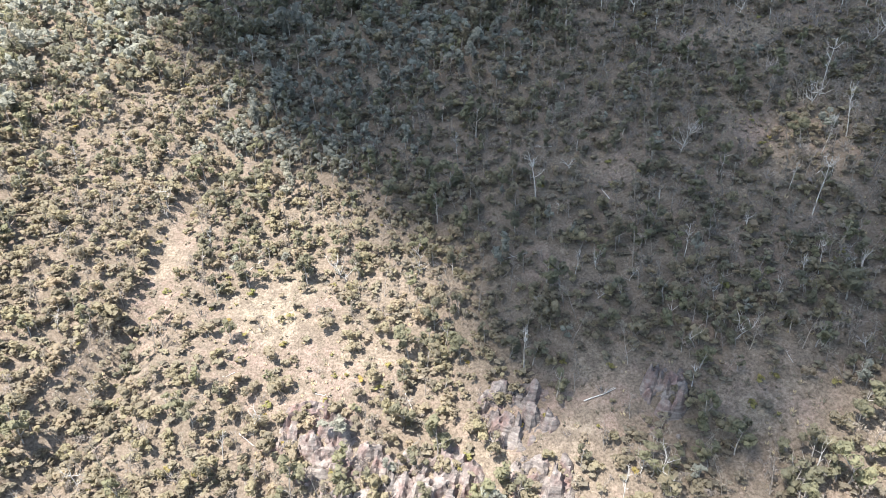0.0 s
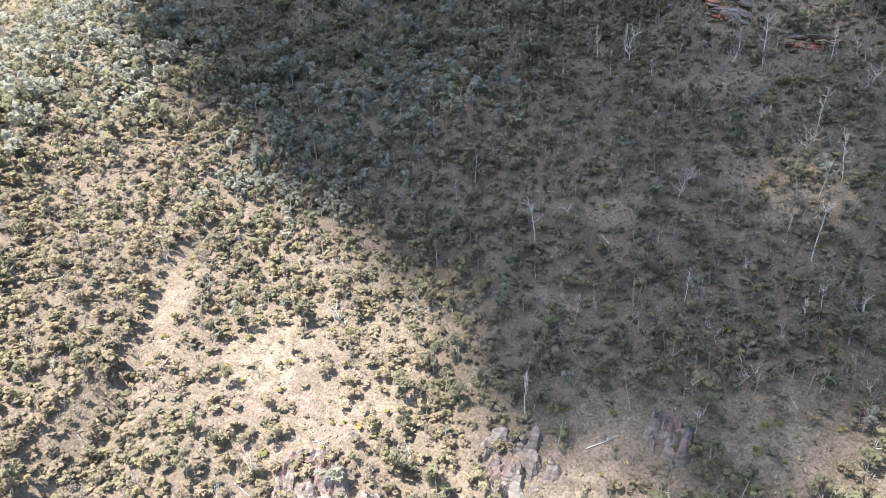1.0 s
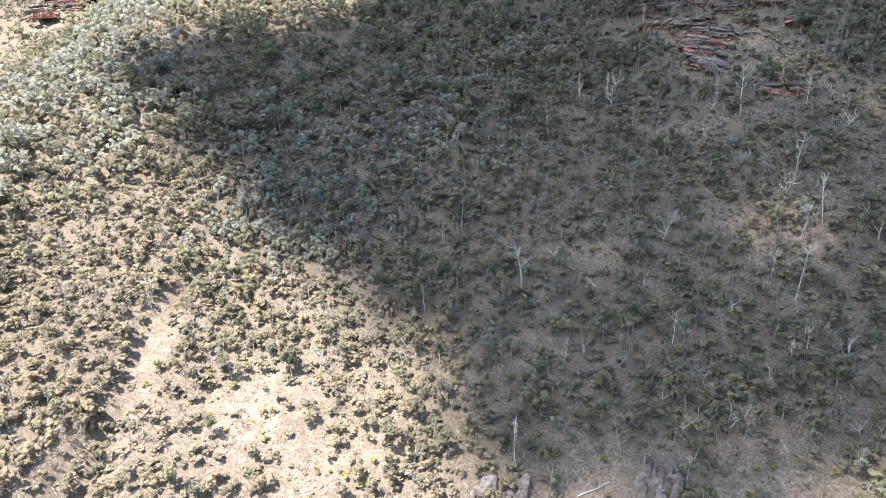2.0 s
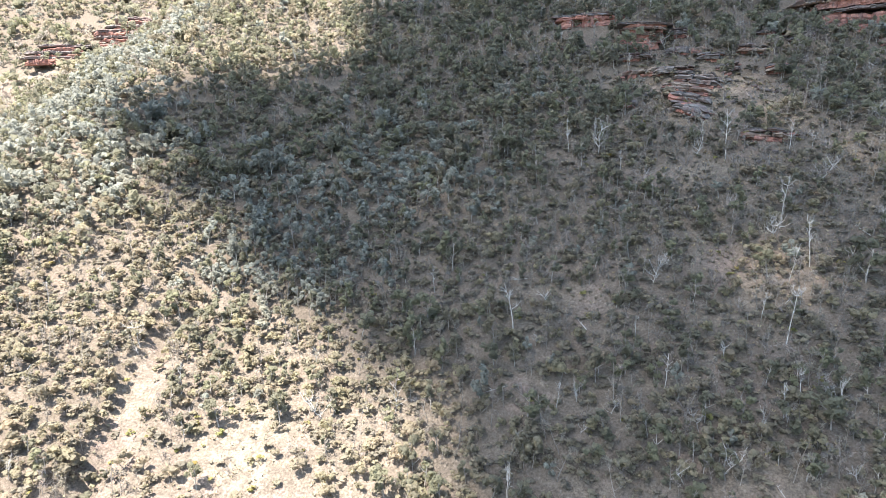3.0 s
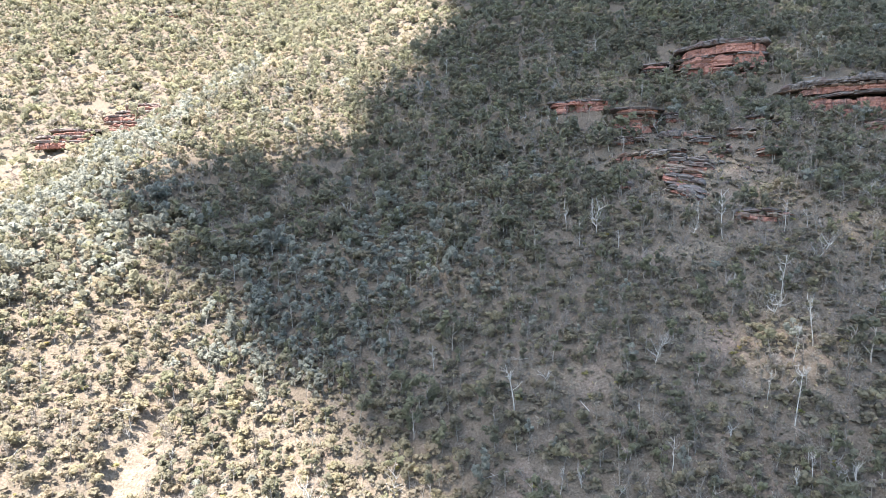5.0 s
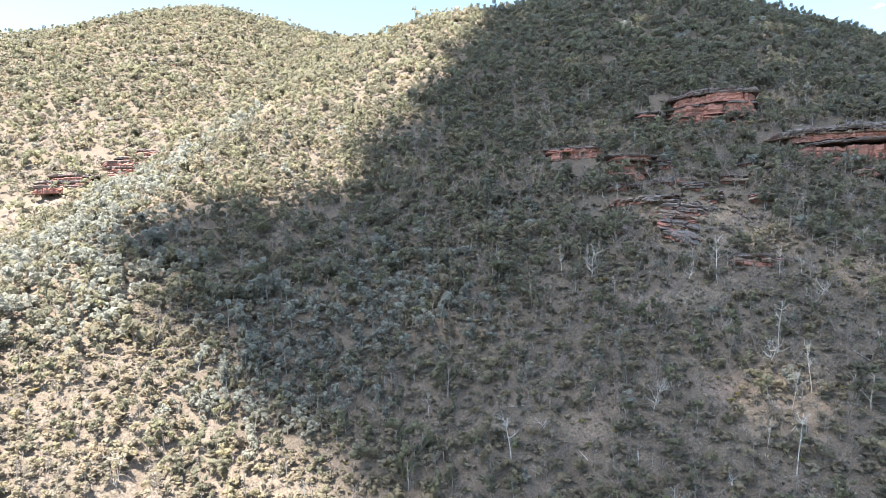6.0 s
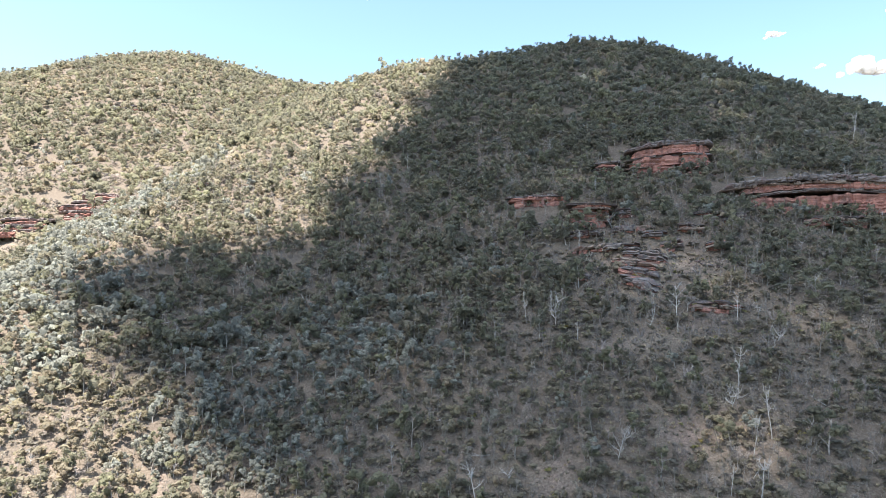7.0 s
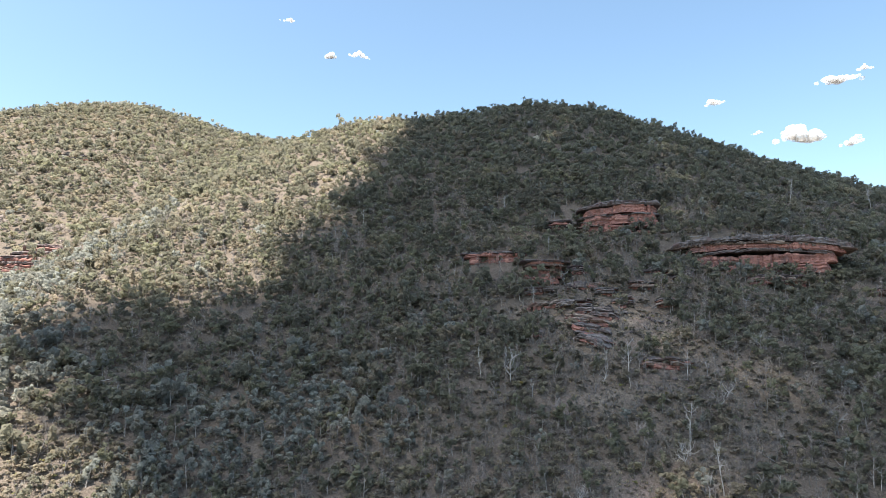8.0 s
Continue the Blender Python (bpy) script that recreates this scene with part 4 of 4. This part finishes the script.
def boulder_mesh(seed, rock):
    shape = bmesh.new()
    bmesh.ops.create_icosphere(shape, subdivisions=2, radius=1.0)
    for v in shape.verts:
        w = noise.noise(v.co * 1.1 + Vector((seed * 3.7, 0, 0)))
        v.co *= 1 + 0.45 * w
        v.co = Vector((v.co.x, v.co.y * 0.8, max(-0.4, min(0.62, v.co.z * 0.85))))
    data = bpy.data.meshes.new("boulder")
    shape.to_mesh(data)
    shape.free()
    data.materials.append(rock)
    return data


def build_litter():
    rng = np.random.default_rng(88)
    x, y, pick = scatter(15.0, -100, 150, 62, 230, 370)
    keep = on_near_side(x, y) & (pick.random(len(x)) < 0.4)
    kits = [log_kit(600 + k) for k in range(5)]
    for k, (a, b) in enumerate(zip(x[keep], y[keep])):
        top = kits[k] if k < 5 else copy_thing(kits[k % 5], Matrix.Identity(4))
        turn, size = rng.uniform(0, 6.28), rng.uniform(0.35, 1.0)
        run = 3.0 * size
        rise = float(ground_z(a + run * math.cos(turn), b + run * math.sin(turn)) - ground_z(a, b))
        top.matrix_basis = Matrix.LocRotScale((a, b, float(ground_z(a, b)) + 0.03), Euler((0, -math.atan2(rise, run), turn)), (size, size, size))
    meshes = [boulder_mesh(k, (GREY_ROCK, PINK_ROCK, RED_ROCK)[k % 3]) for k in range(6)]
    spots = [(r, (0, 2, 3, 5)) for r in RED_CLIFFS] + [(r, (0, 3)) for r in GREY_LEDGES] + [(r, (1, 4)) for r in SPUR_ROCKS]
    for (cx, cy, length, height), looks in spots:
        ux, uy = uphill(cx, cy)
        for _ in range(5):
            along, away = rng.uniform(-0.55, 0.55) * length, rng.uniform(-7, -0.5)
            a, b = cx + uy * along + ux * away, cy - ux * along + uy * away
            size = rng.uniform(0.35, 1.1)
            k = int(rng.choice(looks))
            ob = tagged(new("boulder", meshes[k]), ("grey", "pinkish grey", "red")[k % 3] + " sandstone boulder below the ledges", "boulder", "boulders below the ledges")
            ob.matrix_basis = Matrix.LocRotScale((a, b, float(ground_z(a, b)) + 0.1 * size), Euler((0, 0, rng.uniform(0, 6.28))), (size, size, size * rng.uniform(0.6, 1)))
    # dry grass
    x, y, pick = scatter(1.1, -90, 130, 55, 215, 380)
    chance = 0.06 + 0.32 * openness(x, y) + 0.5 * open_woods(x, y) + 0.14 * value_noise(x / 12, y / 12, 9)
    keep = on_near_side(x, y) & (pick.random(len(x)) < chance)
    x, y = x[keep], y[keep]
    blades = []
    for k in range(4):
        g = np.random.default_rng(700 + k)
        a, n = g.uniform(0, 6.28, 9), 9
        foot = np.stack([0.12 * np.cos(a), 0.12 * np.sin(a), np.zeros(n)], 1)
        tip = np.stack([0.42 * np.cos(a), 0.42 * np.sin(a), g.uniform(0.3, 0.6, n)], 1)
        side = np.stack([-np.sin(a), np.cos(a), np.zeros(n)], 1) * 0.11
        blades.append(((np.stack([foot - side, foot + side, tip], 1).reshape(-1, 3), np.arange(27).reshape(-1, 3)),))
    green = pick.random(len(x)) < 0.55
    for here, name, leaf, label in ((~green, "dry_grass", STRAW, "straw-coloured grass tussocks on the open slope"), (green, "tussock_grass", TUSSOCK, "dull grey-green grass tussocks on the open slope")):
        n = int(here.sum())
        data = forest_mesh(name, blades, x[here], y[here], pick.uniform(0.6, 1.4, n), np.ones(n), pick.uniform(0, 6.28, n), pick.random(n), pick, [leaf])
        tagged(new(name, data), label, "grass", kind="stuff")


build_litter()


# ---- clouds ----
def puff_mesh(name, centres, sizes, subdivisions, seed, vapour):
    """A heap of billows as one mesh."""
    ball = bmesh.new()
    bmesh.ops.create_icosphere(ball, subdivisions=subdivisions, radius=1.0)
    ball.verts.ensure_lookup_table()
    form = np.array([v.co[:] for v in ball.verts])
    faces = np.array([[v.index for v in f.verts] for f in ball.faces])
    ball.free()
    rng = np.random.default_rng(seed)
    points, tris = [], []
    for k, (c, s) in enumerate(zip(centres, sizes)):
        lump = 1 + 0.16 * np.sin(form @ rng.normal(0, 2.4, (3, 3)) + rng.uniform(0, 6, 3)).sum(1, keepdims=True) / 1.5
        points.append(form * lump * np.array((s, s, s * 0.75)) + c)
        tris.append(faces + k * len(form))
    return mesh_of(name, np.concatenate(points), np.concatenate(tris), [vapour], smooth=True)


# small fair-weather clouds: degrees to the left, degrees up, width and height in metres
FAR_CLOUDS = ((0.9, 23.0, 95, 70), (-1.7, 23.2, 150, 60), (4.5, 25.4, 130, 30), (-32.9, 18.2, 125, 62), (-39.2, 15.0, 290, 165),
              (-42.0, 18.7, 250, 90), (-42.6, 14.0, 130, 85), (-36.1, 15.4, 75, 30), (-43.6, 19.1, 90, 50), (28.6, 20.9, 150, 95))


def build_far_clouds():
    for k, (turn, rise, wide, high) in enumerate(FAR_CLOUDS):
        rng = np.random.default_rng(900 + k)
        n = 34 if wide > 200 else 22
        a = np.clip(rng.normal(0, 0.45, n), -1, 1)
        lobes = 0.55 + 0.45 * np.sin(5.0 * a + k)
        lift = rng.uniform(0, 1, n) * (1 - np.abs(a) ** 1.5) * lobes
        size = (0.45 * high + 0.05 * wide) * rng.uniform(0.22, 0.5, n) * (1.1 - 0.6 * np.abs(a))
        centres = np.stack([a * wide * 0.46, rng.uniform(-0.1, 0.1, n) * wide, (lift - 0.4) * high * 0.55 + 0.06 * wide * a * rng.uniform(-1, 1)], 1)
        ob = new("cloud", puff_mesh("cloud", centres, size, 2, 900 + k, THIN_VAPOUR))
        away = 4200.0
        ob.matrix_basis = pose(-math.sin(radians(turn)) * math.cos(radians(rise)) * away, math.cos(radians(turn)) * math.cos(radians(rise)) * away,
                               EYE_Z + math.sin(radians(rise)) * away, 0, 0, turn)
        tagged(ob, "small white fair-weather cloud in the blue sky", "cloud", "small clouds")


build_far_clouds()

# the cloud overhead, whose shade lies on the hill: the outline of that shade on the plan
SHADE = ((64, 500), (36, 420), (26, 390), (14, 350), (2, 325), (-8, 300), (-14, 274), (-24, 252), (-45, 240), (-75, 236), (-92, 228), (-82, 212),
         (-72, 200), (-62, 188), (-52, 174), (-42, 160), (-30, 147), (-16, 135), (-6, 121), (4, 106), (15, 93), (30, 81), (48, 71), (72, 73),
         (96, 90), (110, 106), (140, 116), (240, 124), (420, 240), (520, 420), (330, 620), (120, 640))


def inside(x, y, outline):
    hit = np.zeros(len(x), bool)
    for (x0, y0), (x1, y1) in zip(outline, outline[1:] + outline[:1]):
        cross = ((y0 > y) != (y1 > y)) & (x < (x1 - x0) * (y - y0) / (y1 - y0 + 1e-9) + x0)
        hit ^= cross
    return hit


def build_overhead_cloud():
    level = 1750.0

    def lifted(x, y):
        z = ground_z(x, y) + 4
        d = (level - z) / SUN_WAY.z
        return np.stack([x + SUN_WAY.x * d, y + SUN_WAY.y * d, np.full(len(x), level)], 1)

    x, y, rng = scatter(9.5, -130, 560, 64, 680, 950)
    keep = inside(x, y, SHADE)
    core = lifted(x[keep], y[keep])
    core_size = rng.uniform(8.0, 10.5, len(core))
    heap = core[::9] + np.array(SUN_WAY) * 60 + rng.normal(0, 5, core[::9].shape)
    centres = np.concatenate([core, heap])
    sizes = np.concatenate([core_size, rng.uniform(14, 24, len(heap))])
    ob = new("cloud", puff_mesh("cloud", centres, sizes, 1, 952, VAPOUR))
    tagged(ob, "large white cumulus cloud shading the hillside", "cloud")


build_overhead_cloud()
